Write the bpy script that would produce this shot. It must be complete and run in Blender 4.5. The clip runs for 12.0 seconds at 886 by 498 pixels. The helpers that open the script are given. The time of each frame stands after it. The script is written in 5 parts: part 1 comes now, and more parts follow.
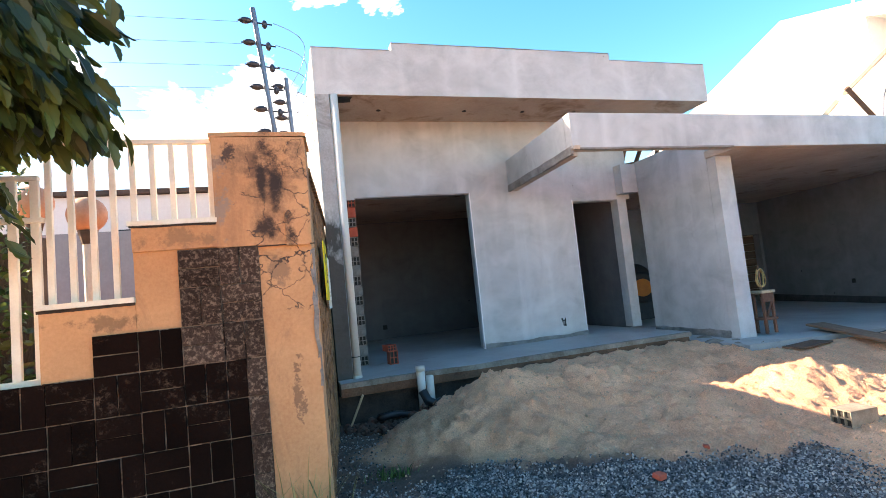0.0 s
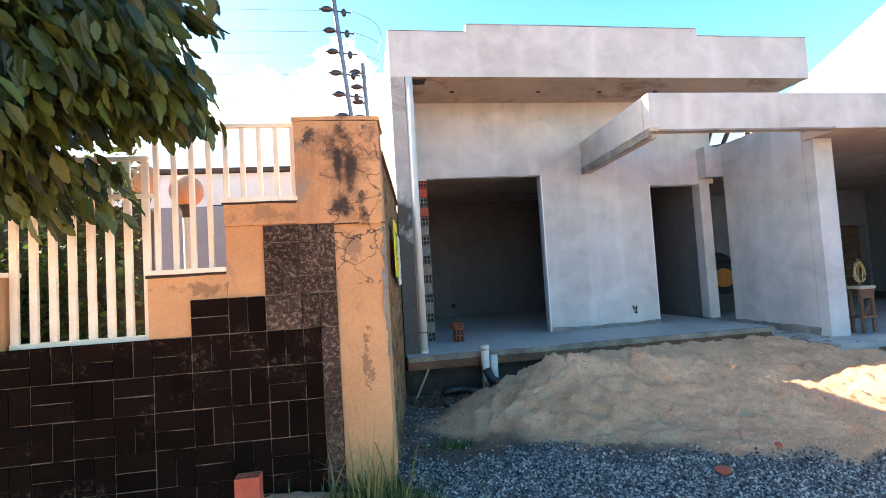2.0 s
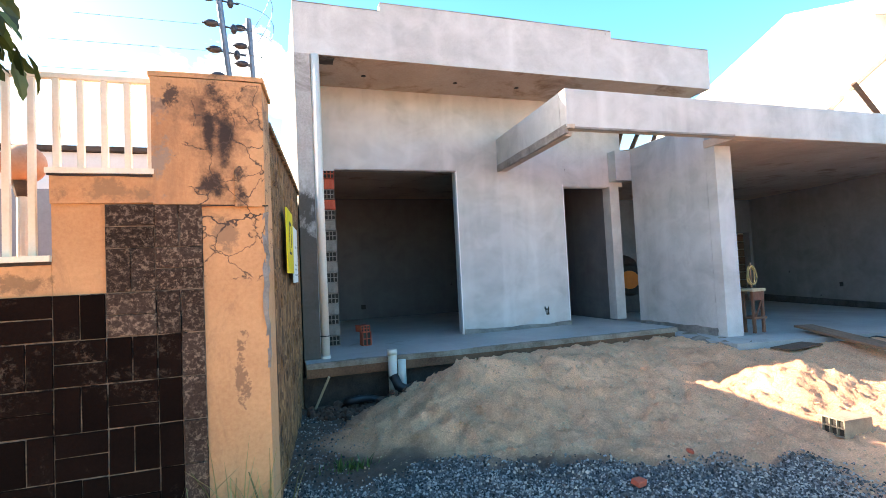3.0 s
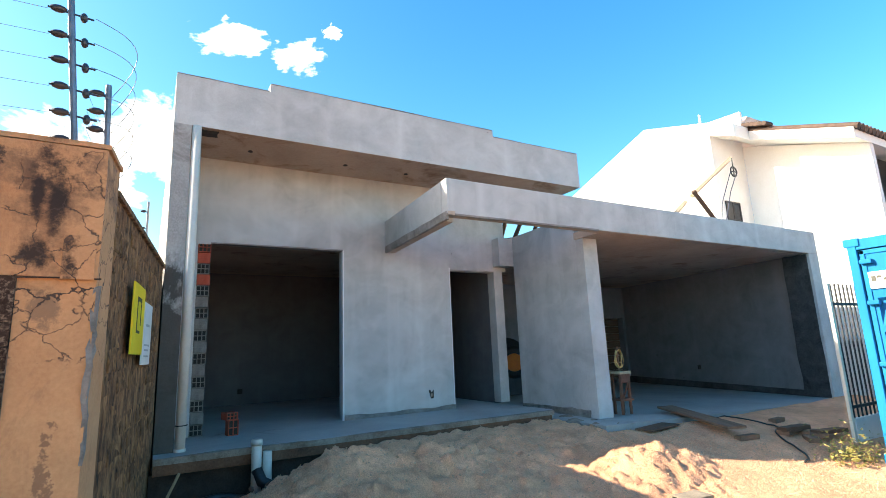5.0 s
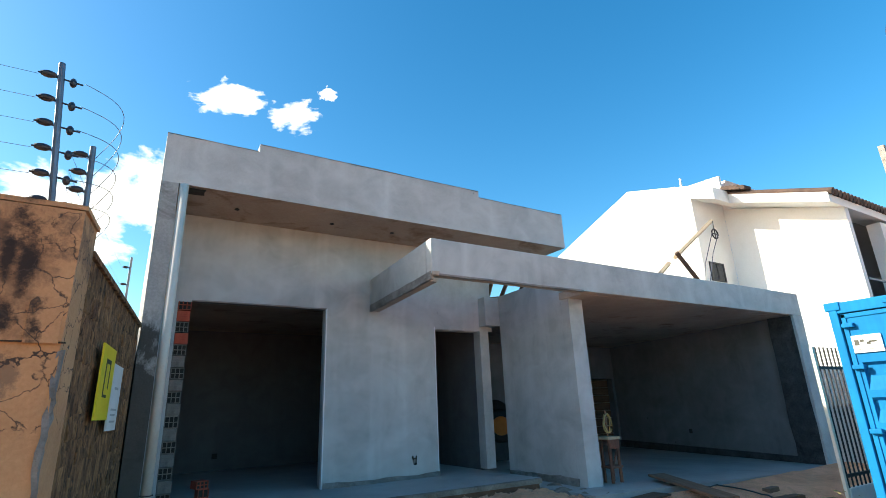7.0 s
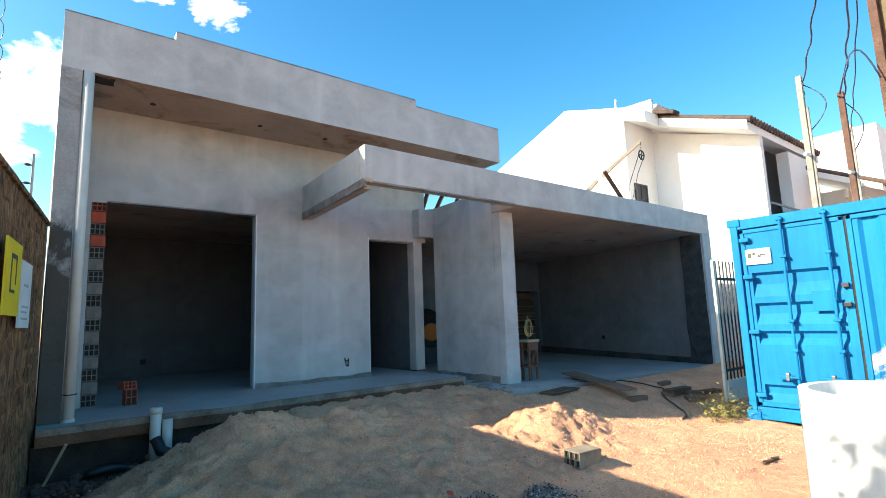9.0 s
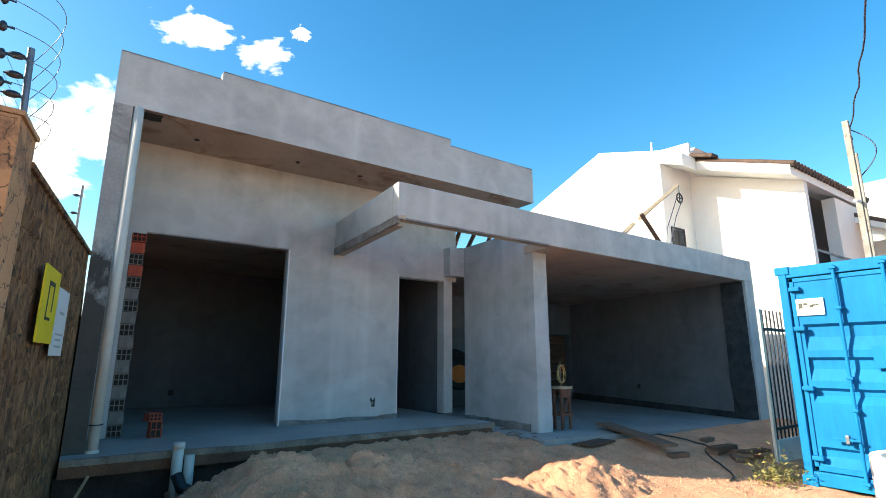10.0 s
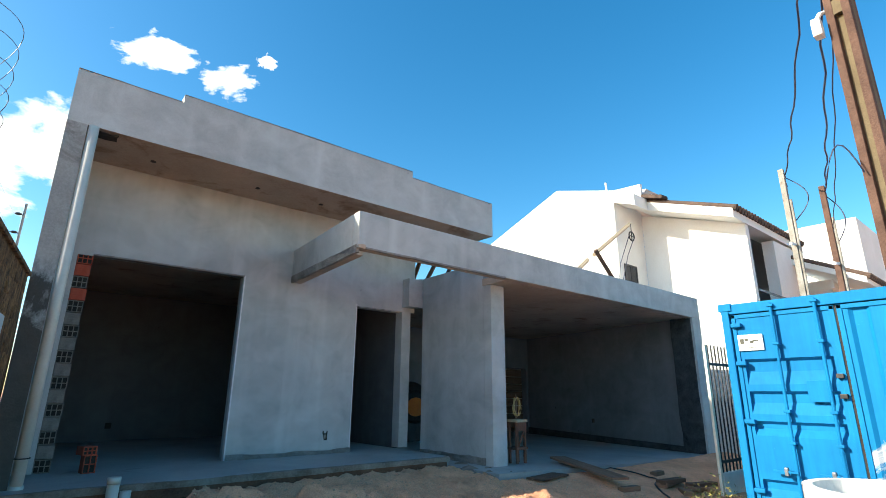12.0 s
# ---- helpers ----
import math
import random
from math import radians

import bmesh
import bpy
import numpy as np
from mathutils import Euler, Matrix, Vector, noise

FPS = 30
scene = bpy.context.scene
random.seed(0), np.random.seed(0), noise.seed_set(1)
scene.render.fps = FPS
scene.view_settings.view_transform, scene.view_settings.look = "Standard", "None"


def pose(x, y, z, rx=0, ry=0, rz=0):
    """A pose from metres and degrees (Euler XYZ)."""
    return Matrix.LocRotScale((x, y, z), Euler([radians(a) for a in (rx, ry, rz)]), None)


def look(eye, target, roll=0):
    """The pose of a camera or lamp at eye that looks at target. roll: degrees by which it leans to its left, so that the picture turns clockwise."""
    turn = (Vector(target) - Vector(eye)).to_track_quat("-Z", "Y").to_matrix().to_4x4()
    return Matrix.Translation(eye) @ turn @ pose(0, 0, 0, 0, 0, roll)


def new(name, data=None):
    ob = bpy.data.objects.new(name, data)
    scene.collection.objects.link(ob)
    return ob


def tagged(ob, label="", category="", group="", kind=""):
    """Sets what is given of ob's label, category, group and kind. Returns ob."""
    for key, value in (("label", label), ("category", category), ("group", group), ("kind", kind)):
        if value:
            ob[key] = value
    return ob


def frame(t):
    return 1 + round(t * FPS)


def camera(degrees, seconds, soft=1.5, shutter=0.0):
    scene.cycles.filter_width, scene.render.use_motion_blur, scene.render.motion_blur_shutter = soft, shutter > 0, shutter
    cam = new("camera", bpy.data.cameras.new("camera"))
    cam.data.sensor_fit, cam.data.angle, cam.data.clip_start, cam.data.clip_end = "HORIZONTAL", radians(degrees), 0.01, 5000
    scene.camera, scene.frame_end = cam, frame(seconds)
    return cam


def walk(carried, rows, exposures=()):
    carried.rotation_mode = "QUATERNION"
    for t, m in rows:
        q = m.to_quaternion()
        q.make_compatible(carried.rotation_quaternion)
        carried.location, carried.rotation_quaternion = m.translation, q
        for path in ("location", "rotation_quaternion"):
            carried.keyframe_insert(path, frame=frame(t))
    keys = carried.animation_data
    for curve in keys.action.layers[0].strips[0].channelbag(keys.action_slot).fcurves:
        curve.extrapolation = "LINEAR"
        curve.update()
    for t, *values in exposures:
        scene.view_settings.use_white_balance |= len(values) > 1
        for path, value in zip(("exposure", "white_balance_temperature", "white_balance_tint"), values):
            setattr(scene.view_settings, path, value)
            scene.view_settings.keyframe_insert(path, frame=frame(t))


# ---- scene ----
cam = camera(82.0, 12.0, soft=0.7)
PATH = [
    (0, (-0.512, -7.709, 1.045), (0.092, -5.809, 1.201), -5.8),
    (0.5, (-0.517, -7.657, 1.047), (0.026, -5.737, 1.179), -5.4),
    (1, (-0.532, -7.739, 1.049), (-0.059, -5.798, 1.134), -5.2),
    (1.5, (-0.537, -7.663, 1.045), (-0.181, -5.699, 1.175), -3.8),
    (2, (-0.492, -7.819, 1.036), (-0.165, -5.849, 1.140), -3.5),
    (2.5, (-0.395, -7.530, 1.035), (-0.014, -5.574, 1.198), -2.3),
    (3, (-0.298, -7.370, 1.000), (0.345, -5.479, 1.090), -2.8),
    (3.5, (-0.122, -7.301, 0.995), (0.730, -5.496, 1.114), -2.8),
    (3.7, (-0.094, -7.317, 0.990), (0.882, -5.576, 1.121), -3.0),
    (5.3, (-0.067, -7.550, 1.004), (0.879, -5.848, 1.460), -1.9),
    (5.5, (-0.099, -7.608, 1.010), (0.747, -5.868, 1.517), -1.4),
    (6, (-0.134, -7.693, 1.042), (0.560, -5.920, 1.657), -0.6),
    (6.5, (-0.128, -7.687, 1.054), (0.656, -5.962, 1.695), -1.3),
    (7, (-0.007, -7.510, 1.044), (0.992, -5.884, 1.639), -2.2),
    (7.5, (0.238, -7.358, 1.003), (1.450, -5.832, 1.456), -2.1),
    (7.7, (0.321, -7.317, 1.012), (1.582, -5.813, 1.392), -2.2),
    (9.3, (-0.001, -7.589, 0.913), (1.210, -6.020, 1.181), -2.4),
    (9.5, (0.019, -7.445, 0.922), (1.179, -5.843, 1.219), -1.4),
    (10, (0.065, -7.450, 0.946), (1.188, -5.850, 1.370), 0.1),
    (10.5, (0.006, -7.504, 0.918), (1.154, -5.934, 1.385), -0.5),
    (11, (0.063, -7.496, 0.922), (1.214, -5.950, 1.455), -0.3),
    (11.5, (0.054, -7.490, 0.895), (1.253, -5.987, 1.446), 0.0),
    (12, (0.054, -7.498, 0.911), (1.279, -6.016, 1.459), 0.5),
]
EXPOSURES = [(0, 2.10, 8500, 18), (1.5, 2.42, 8600, 18), (2.0, 2.32, 8600, 18), (2.5, 2.60, 8600, 18), (3.0, 2.40, 8600, 17), (3.7, 2.06, 8300, 14), (5.3, 1.60, 7600, 7), (6.5, 1.09, 7150, 4), (7.5, 1.09, 7150, 4), (9.3, 1.40, 7500, 6), (10.5, 1.14, 7250, 4), (12, 1.06, 7150, 3)]
walk(cam, [(t, look(eye, target, roll)) for t, eye, target, roll in PATH], EXPOSURES)


# ---- light ----
SUN = Vector((-1.67, 0.80, 1.0)).normalized()
world = bpy.data.worlds.new("world")
scene.world = world
world.use_nodes = True
wn = world.node_tree
sky = wn.nodes.new("ShaderNodeTexSky")
sky.sky_type = "NISHITA"
sky.sun_disc = False
sky.sun_elevation = math.asin(SUN.z)
sky.sun_rotation = math.atan2(SUN.x, SUN.y)
sky.altitude = 600
sky.air_density = 1.0
sky.dust_density = 1.4
sky.ozone_density = 2.0
wn.nodes["Background"].inputs["Strength"].default_value = 0.15
hue = wn.nodes.new("ShaderNodeHueSaturation")
hue.inputs["Saturation"].default_value = 1.4
hue.inputs["Hue"].default_value = 0.495
wn.links.new(sky.outputs["Color"], hue.inputs["Color"])
wn.links.new(hue.outputs["Color"], wn.nodes["Background"].inputs["Color"])
sun_data = bpy.data.lights.new("sun", "SUN")
sun_data.energy = 5.0
sun_data.angle = radians(0.5)
sun_data.color = (1.0, 0.95, 0.87)
sun = new("sun", sun_data)
sun.matrix_world = look(SUN * 50, (0, 0, 0))


# ---- materials ----
def mat(name, rough=0.85, metal=0.0):
    m = bpy.data.materials.new(name)
    m.use_nodes = True
    b = m.node_tree.nodes["Principled BSDF"]
    b.inputs["Roughness"].default_value = rough
    b.inputs["Metallic"].default_value = metal
    return m, m.node_tree, b


def node(nt, kind, **values):
    n = nt.nodes.new("ShaderNode" + kind)
    for key, value in values.items():
        n.inputs[key].default_value = value
    return n


def coords(nt, scale=(1, 1, 1)):
    tc, mp = nt.nodes.new("ShaderNodeTexCoord"), nt.nodes.new("ShaderNodeMapping")
    mp.inputs["Scale"].default_value = scale
    nt.links.new(tc.outputs["Object"], mp.inputs["Vector"])
    return mp.outputs["Vector"]


def noise_of(nt, vec, scale, detail=4.0, rough=0.6, distort=0.0):
    n = node(nt, "TexNoise", Scale=scale, Detail=detail, Roughness=rough, Distortion=distort)
    nt.links.new(vec, n.inputs["Vector"])
    return n.outputs["Fac"]


def ramp(nt, fac, stops):
    r = nt.nodes.new("ShaderNodeValToRGB")
    while len(r.color_ramp.elements) < len(stops):
        r.color_ramp.elements.new(0.5)
    for e, (p, c) in zip(r.color_ramp.elements, stops):
        e.position = p
        e.color = (*c, 1) if len(c) == 3 else c
    nt.links.new(fac, r.inputs["Fac"])
    return r.outputs["Color"]


def mix(nt, fac, a, b, blend="MIX"):
    n = nt.nodes.new("ShaderNodeMix")
    n.data_type, n.blend_type = "RGBA", blend
    for socket, value in ((n.inputs[0], fac), (n.inputs[6], a), (n.inputs[7], b)):
        if hasattr(value, "links"):
            nt.links.new(value, socket)
        else:
            socket.default_value = value if isinstance(value, float) else (*value, 1)
    return n.outputs[2]


def bump(nt, b, height, strength=0.3, distance=0.01):
    n = node(nt, "Bump", Strength=strength, Distance=distance)
    nt.links.new(height, n.inputs["Height"])
    nt.links.new(n.outputs["Normal"], b.inputs["Normal"])


def g3(v):
    return (v, v, v)


def surface(name, dark, light, big=1.2, fine=25.0, rough=0.85, metal=0.0, relief=0.25, depth=0.006, stretch=(1, 1, 1), spot=None, spot_at=(0.62, 0.7), spot_scale=2.0, per_piece=0.0):
    """A surface with broad patches, fine grain and, where wanted, stains of a second colour."""
    m, nt, b = mat(name, rough, metal)
    vec = coords(nt, stretch)
    if per_piece:
        info = nt.nodes.new("ShaderNodeObjectInfo")
        shifted = nt.nodes.new("ShaderNodeVectorMath")
        nt.links.new(vec, shifted.inputs[0])
        nt.links.new(info.outputs["Location"], shifted.inputs[1])
        vec = shifted.outputs[0]
    broad = noise_of(nt, vec, big, 5, 0.62, 0.4)
    grain = noise_of(nt, vec, fine, 6, 0.7)
    both = mix(nt, 0.35, broad, grain)
    colour = ramp(nt, both, ((0.34, dark), (0.66, light)))
    if spot:
        mask = ramp(nt, noise_of(nt, vec, spot_scale, 7, 0.68, 0.6), ((spot_at[0], g3(0)), (spot_at[1], g3(1))))
        colour = mix(nt, mask, colour, spot)
    if per_piece:
        shade = ramp(nt, info.outputs["Random"], ((0, g3(1 - per_piece)), (1, g3(1 + per_piece))))
        colour = mix(nt, 1.0, colour, shade, "MULTIPLY")
    nt.links.new(colour, b.inputs["Base Color"])
    if relief:
        bump(nt, b, grain, relief, depth)
    return m


def plaster_material(name, low, high):
    """Cement render: trowel clouds, damp tide marks, pale vertical runs and pits."""
    m, nt, b = mat(name, 0.92)
    vec = coords(nt)
    cloud = noise_of(nt, vec, 0.9, 6, 0.6, 0.8)
    trowel = noise_of(nt, coords(nt, (1.0, 1.0, 1.25)), 2.1, 8, 0.62, 1.0)
    runs = noise_of(nt, coords(nt, (2.2, 2.2, 0.18)), 1.6, 4, 0.55)
    grain = noise_of(nt, vec, 90, 4, 0.75)
    base = ramp(nt, mix(nt, 0.45, cloud, trowel), ((0.3, low), (0.7, high)))
    base = mix(nt, ramp(nt, runs, ((0.5, g3(0)), (0.74, g3(0.3)))), base, tuple(v * 1.22 for v in high))
    base = mix(nt, 0.2, base, ramp(nt, grain, ((0.3, g3(0.15)), (0.7, g3(0.75)))), "OVERLAY")
    pits = ramp(nt, noise_of(nt, vec, 7.0, 2, 0.4), ((0.2, g3(1)), (0.225, g3(0))))
    base = mix(nt, pits, base, tuple(v * 0.45 for v in low))
    nt.links.new(base, b.inputs["Base Color"])
    bump(nt, b, mix(nt, 0.5, trowel, grain), 0.35, 0.006)
    return m


PLASTER = plaster_material("grey_cement_render", (0.318, 0.324, 0.32), (0.58, 0.59, 0.582))
# same render as the front walls, with indoor shade put into its colour
PLASTER_IN_SHADE = plaster_material("grey_cement_render_shaded", (0.085, 0.089, 0.098), (0.155, 0.162, 0.175))
# garage copy of the front render, darkened for the shade under the slab
PLASTER_GARAGE_SHADE = plaster_material("grey_cement_render_garage_shade", (0.135, 0.142, 0.155), (0.25, 0.26, 0.28))
CONCRETE = surface("raw_concrete", (0.26, 0.24, 0.22), (0.42, 0.39, 0.36), 1.5, 40, 0.9, spot=(0.2, 0.15, 0.11), spot_at=(0.58, 0.72), spot_scale=1.6)
SOFFIT = surface("soffit_concrete", (0.33, 0.255, 0.195), (0.5, 0.41, 0.33), 1.1, 30, 0.9, spot=(0.2, 0.12, 0.07), spot_at=(0.55, 0.7), spot_scale=1.4)
FLOOR = surface("cement_floor", (0.27, 0.262, 0.25), (0.42, 0.41, 0.39), 0.9, 45, 0.8, spot=(0.22, 0.2, 0.18), spot_at=(0.6, 0.75), relief=0.15)
ROUGH_EDGE = surface("broken_cement", (0.14, 0.13, 0.12), (0.36, 0.34, 0.32), 5, 45, 0.95, relief=0.9, depth=0.03)
DARK_SOIL = surface("damp_dark_soil", (0.02, 0.014, 0.011), (0.075, 0.05, 0.04), 5, 50, 0.95, relief=0.8, depth=0.02)
RED_CLAY = surface("red_clay_brick", (0.36, 0.055, 0.03), (0.52, 0.11, 0.06), 6, 80, 0.85, spot=(0.4, 0.36, 0.32), spot_at=(0.66, 0.74), spot_scale=9)
GREY_BRICK = surface("mortar_stained_brick", (0.12, 0.11, 0.10), (0.29, 0.27, 0.25), 8, 80, 0.9, relief=0.6, depth=0.008, spot=(0.38, 0.2, 0.13), spot_at=(0.66, 0.75), spot_scale=8)
# dark colour that stands for the shade inside holes and broken spots
HOLE_SHADE = surface("hole_shade", (0.02, 0.017, 0.015), (0.045, 0.04, 0.035), 8, 60, 0.95, relief=0)
WHITE_PVC = surface("white_plastic_pipe", (0.55, 0.51, 0.45), (0.68, 0.645, 0.58), 3, 60, 0.4, relief=0.05, spot=(0.5, 0.45, 0.38), spot_at=(0.68, 0.8), spot_scale=6)
WHITE_TRIM = surface("white_corner_bead", (0.65, 0.65, 0.66), (0.8, 0.8, 0.8), 4, 60, 0.5, relief=0.05)
BLACK_HOSE = surface("black_drain_pipe", (0.012, 0.012, 0.013), (0.03, 0.03, 0.032), 6, 50, 0.45, relief=0.1)
FENCE_WHITE = surface("cream_fence_paint", (0.66, 0.60, 0.48), (0.82, 0.77, 0.66), 5, 70, 0.5, relief=0.1, spot=(0.35, 0.2, 0.1), spot_at=(0.7, 0.76), spot_scale=12)
STEEL = surface("galvanised_steel", (0.12, 0.14, 0.17), (0.24, 0.265, 0.3), 6, 60, 0.45, 0.7, relief=0.1)
BLACK_PLASTIC = surface("black_insulator", (0.012, 0.014, 0.02), (0.03, 0.035, 0.05), 6, 50, 0.35, relief=0.05)
WIRE = surface("dull_wire", (0.10, 0.105, 0.12), (0.2, 0.205, 0.22), 9, 60, 0.5, 0.6, relief=0)
CABLE = surface("dark_cable", (0.015, 0.02, 0.05), (0.035, 0.045, 0.09), 9, 60, 0.5, relief=0)
YELLOW = surface("yellow_sign_sheet", (0.75, 0.56, 0.02), (0.85, 0.66, 0.04), 5, 60, 0.5, relief=0.02)
WHITE_SIGN = surface("white_sign_sheet", (0.62, 0.66, 0.64), (0.75, 0.78, 0.77), 5, 60, 0.5, relief=0.02)
SIGN_INK = surface("sign_ink", (0.03, 0.03, 0.025), (0.06, 0.06, 0.045), 5, 60, 0.6, relief=0)
SIGN_GREY = surface("sign_grey_ink", (0.3, 0.36, 0.35), (0.42, 0.47, 0.45), 5, 60, 0.6, relief=0)
BOUNDARY = surface("weathered_brown_brick", (0.15, 0.06, 0.026), (0.56, 0.30, 0.125), 5, 24, 0.95, relief=1.0, depth=0.06, stretch=(1, 1, 0.4), spot=(0.04, 0.021, 0.014), spot_at=(0.40, 0.66), spot_scale=17, per_piece=0.3)
MORTAR = surface("crumbling_mortar", (0.18, 0.075, 0.033), (0.6, 0.33, 0.15), 6, 30, 0.95, relief=1.0, depth=0.05, stretch=(1, 1, 0.5), spot=(0.03, 0.018, 0.012), spot_at=(0.42, 0.66), spot_scale=13)
WOOD = surface("brown_board", (0.12, 0.062, 0.038), (0.26, 0.15, 0.095), 2, 30, 0.8, stretch=(1, 9, 9), relief=0.4)
RED_WOOD = surface("reddish_rough_timber", (0.09, 0.035, 0.022), (0.22, 0.095, 0.06), 3, 30, 0.85, stretch=(6, 6, 1), relief=0.5)
PALE_WOOD = surface("pale_timber", (0.36, 0.27, 0.17), (0.52, 0.42, 0.29), 2, 30, 0.8, stretch=(9, 9, 1), relief=0.3)
DARK_WOOD = surface("dark_timber", (0.06, 0.032, 0.02), (0.14, 0.08, 0.05), 2, 30, 0.85, stretch=(1, 6, 6), relief=0.4)
WHITE_WALL = surface("white_house_paint", (0.72, 0.70, 0.66), (0.82, 0.81, 0.78), 0.8, 20, 0.8, relief=0.1)
# the garden wall's own grey; on the white house it paints in shade
GREY_AND_SHADE_WALL = surface("grey_paint_and_wall_shade", (0.2, 0.2, 0.215), (0.28, 0.28, 0.3), 0.8, 20, 0.8, relief=0.1)
PINK_WALL = surface("faded_pink_wall", (0.66, 0.58, 0.55), (0.78, 0.72, 0.69), 0.8, 20, 0.85, relief=0.1)
ROOF_TILE = surface("clay_roof_tile", (0.04, 0.026, 0.02), (0.13, 0.08, 0.06), 3, 25, 0.9, relief=0.4, per_piece=0.2)
GLASS_DARK = surface("dark_window", (0.015, 0.018, 0.022), (0.03, 0.034, 0.04), 2, 20, 0.12, relief=0)
METAL_DARK = surface("dark_metal", (0.02, 0.02, 0.022), (0.05, 0.05, 0.052), 5, 50, 0.5, 0.5, relief=0.1)
POLE_CONCRETE = surface("pole_concrete", (0.10, 0.072, 0.04), (0.17, 0.13, 0.076), 2.5, 60, 0.92, relief=0.4, spot=(0.2, 0.12, 0.08), spot_at=(0.6, 0.75), spot_scale=3)
POLE_EDGE = surface("reddish_pole_concrete", (0.06, 0.03, 0.022), (0.15, 0.082, 0.058), 4, 60, 0.92, relief=0.7, depth=0.012)
POLE_WHITE = surface("greyed_pole_paint", (0.17, 0.15, 0.125), (0.36, 0.335, 0.3), 3, 40, 0.9, relief=0.5, spot=(0.14, 0.1, 0.08), spot_at=(0.58, 0.7), spot_scale=5)
RING_WHITE = surface("whitewashed_concrete", (0.68, 0.66, 0.62), (0.82, 0.80, 0.76), 2, 40, 0.9, relief=0.3, spot=(0.45, 0.4, 0.34), spot_at=(0.64, 0.78), spot_scale=4)
ORANGE_MACHINE = surface("orange_machine_paint", (0.5, 0.12, 0.01), (0.68, 0.2, 0.02), 4, 50, 0.5, relief=0.1, spot=(0.2, 0.15, 0.1), spot_at=(0.62, 0.72), spot_scale=6)
RUBBER = surface("black_rubber", (0.012, 0.012, 0.012), (0.03, 0.03, 0.03), 6, 60, 0.8, relief=0.2)
ROPE = surface("tan_hose", (0.4, 0.27, 0.1), (0.55, 0.4, 0.18), 6, 60, 0.6, relief=0.1)
TERRACOTTA = surface("terracotta_ball", (0.5, 0.2, 0.1), (0.68, 0.36, 0.22), 4, 40, 0.6, relief=0.2)
STONE_GREY = surface("crushed_stone", (0.07, 0.075, 0.085), (0.2, 0.21, 0.23), 14, 60, 0.9, relief=0.3)
BARK = surface("grey_bark", (0.07, 0.055, 0.04), (0.17, 0.14, 0.11), 5, 30, 0.95, relief=0.8, depth=0.02, stretch=(3, 3, 0.6))


def blue_paint():
    m, nt, b = mat("blue_container_paint", 0.62)
    b.inputs["Specular IOR Level"].default_value = 0.1
    vec = coords(nt)
    fade = noise_of(nt, vec, 1.3, 5, 0.6)
    streak = noise_of(nt, coords(nt, (6, 6, 0.5)), 2.5, 5, 0.6)
    colour = ramp(nt, mix(nt, 0.4, fade, streak), ((0.3, (0.002, 0.125, 0.31)), (0.7, (0.004, 0.205, 0.46))))
    scuff = ramp(nt, noise_of(nt, vec, 9, 8, 0.75, 0.5), ((0.67, g3(0)), (0.72, g3(1))))
    colour = mix(nt, scuff, colour, (0.10, 0.36, 0.55))
    rust = ramp(nt, noise_of(nt, vec, 5, 8, 0.7, 1.0), ((0.73, g3(0)), (0.77, g3(1))))
    colour = mix(nt, rust, colour, (0.16, 0.06, 0.03))
    nt.links.new(colour, b.inputs["Base Color"])
    bump(nt, b, fade, 0.15, 0.01)
    return m


BLUE = blue_paint()


def worn_blue_paint():
    """The same blue, scraped through to white primer towards the foot of the leaf."""
    m = BLUE.copy()
    m.name = "worn_blue_container_paint"
    nt = m.node_tree
    b = nt.nodes["Principled BSDF"]
    sep = nt.nodes.new("ShaderNodeSeparateXYZ")
    vec = coords(nt)
    nt.links.new(vec, sep.inputs[0])
    low = node(nt, "Math")
    low.operation = "MULTIPLY_ADD"
    nt.links.new(sep.outputs["Z"], low.inputs[0])
    low.inputs[1].default_value = -0.42
    nt.links.new(noise_of(nt, vec, 3.2, 9, 0.7, 0.6), low.inputs[2])
    scrape = ramp(nt, low.outputs[0], ((0.36, g3(0)), (0.50, g3(0.85))))
    nt.links.new(mix(nt, scrape, b.inputs["Base Color"].links[0].from_socket, (0.62, 0.64, 0.62)), b.inputs["Base Color"])
    return m


BLUE_WORN = worn_blue_paint()


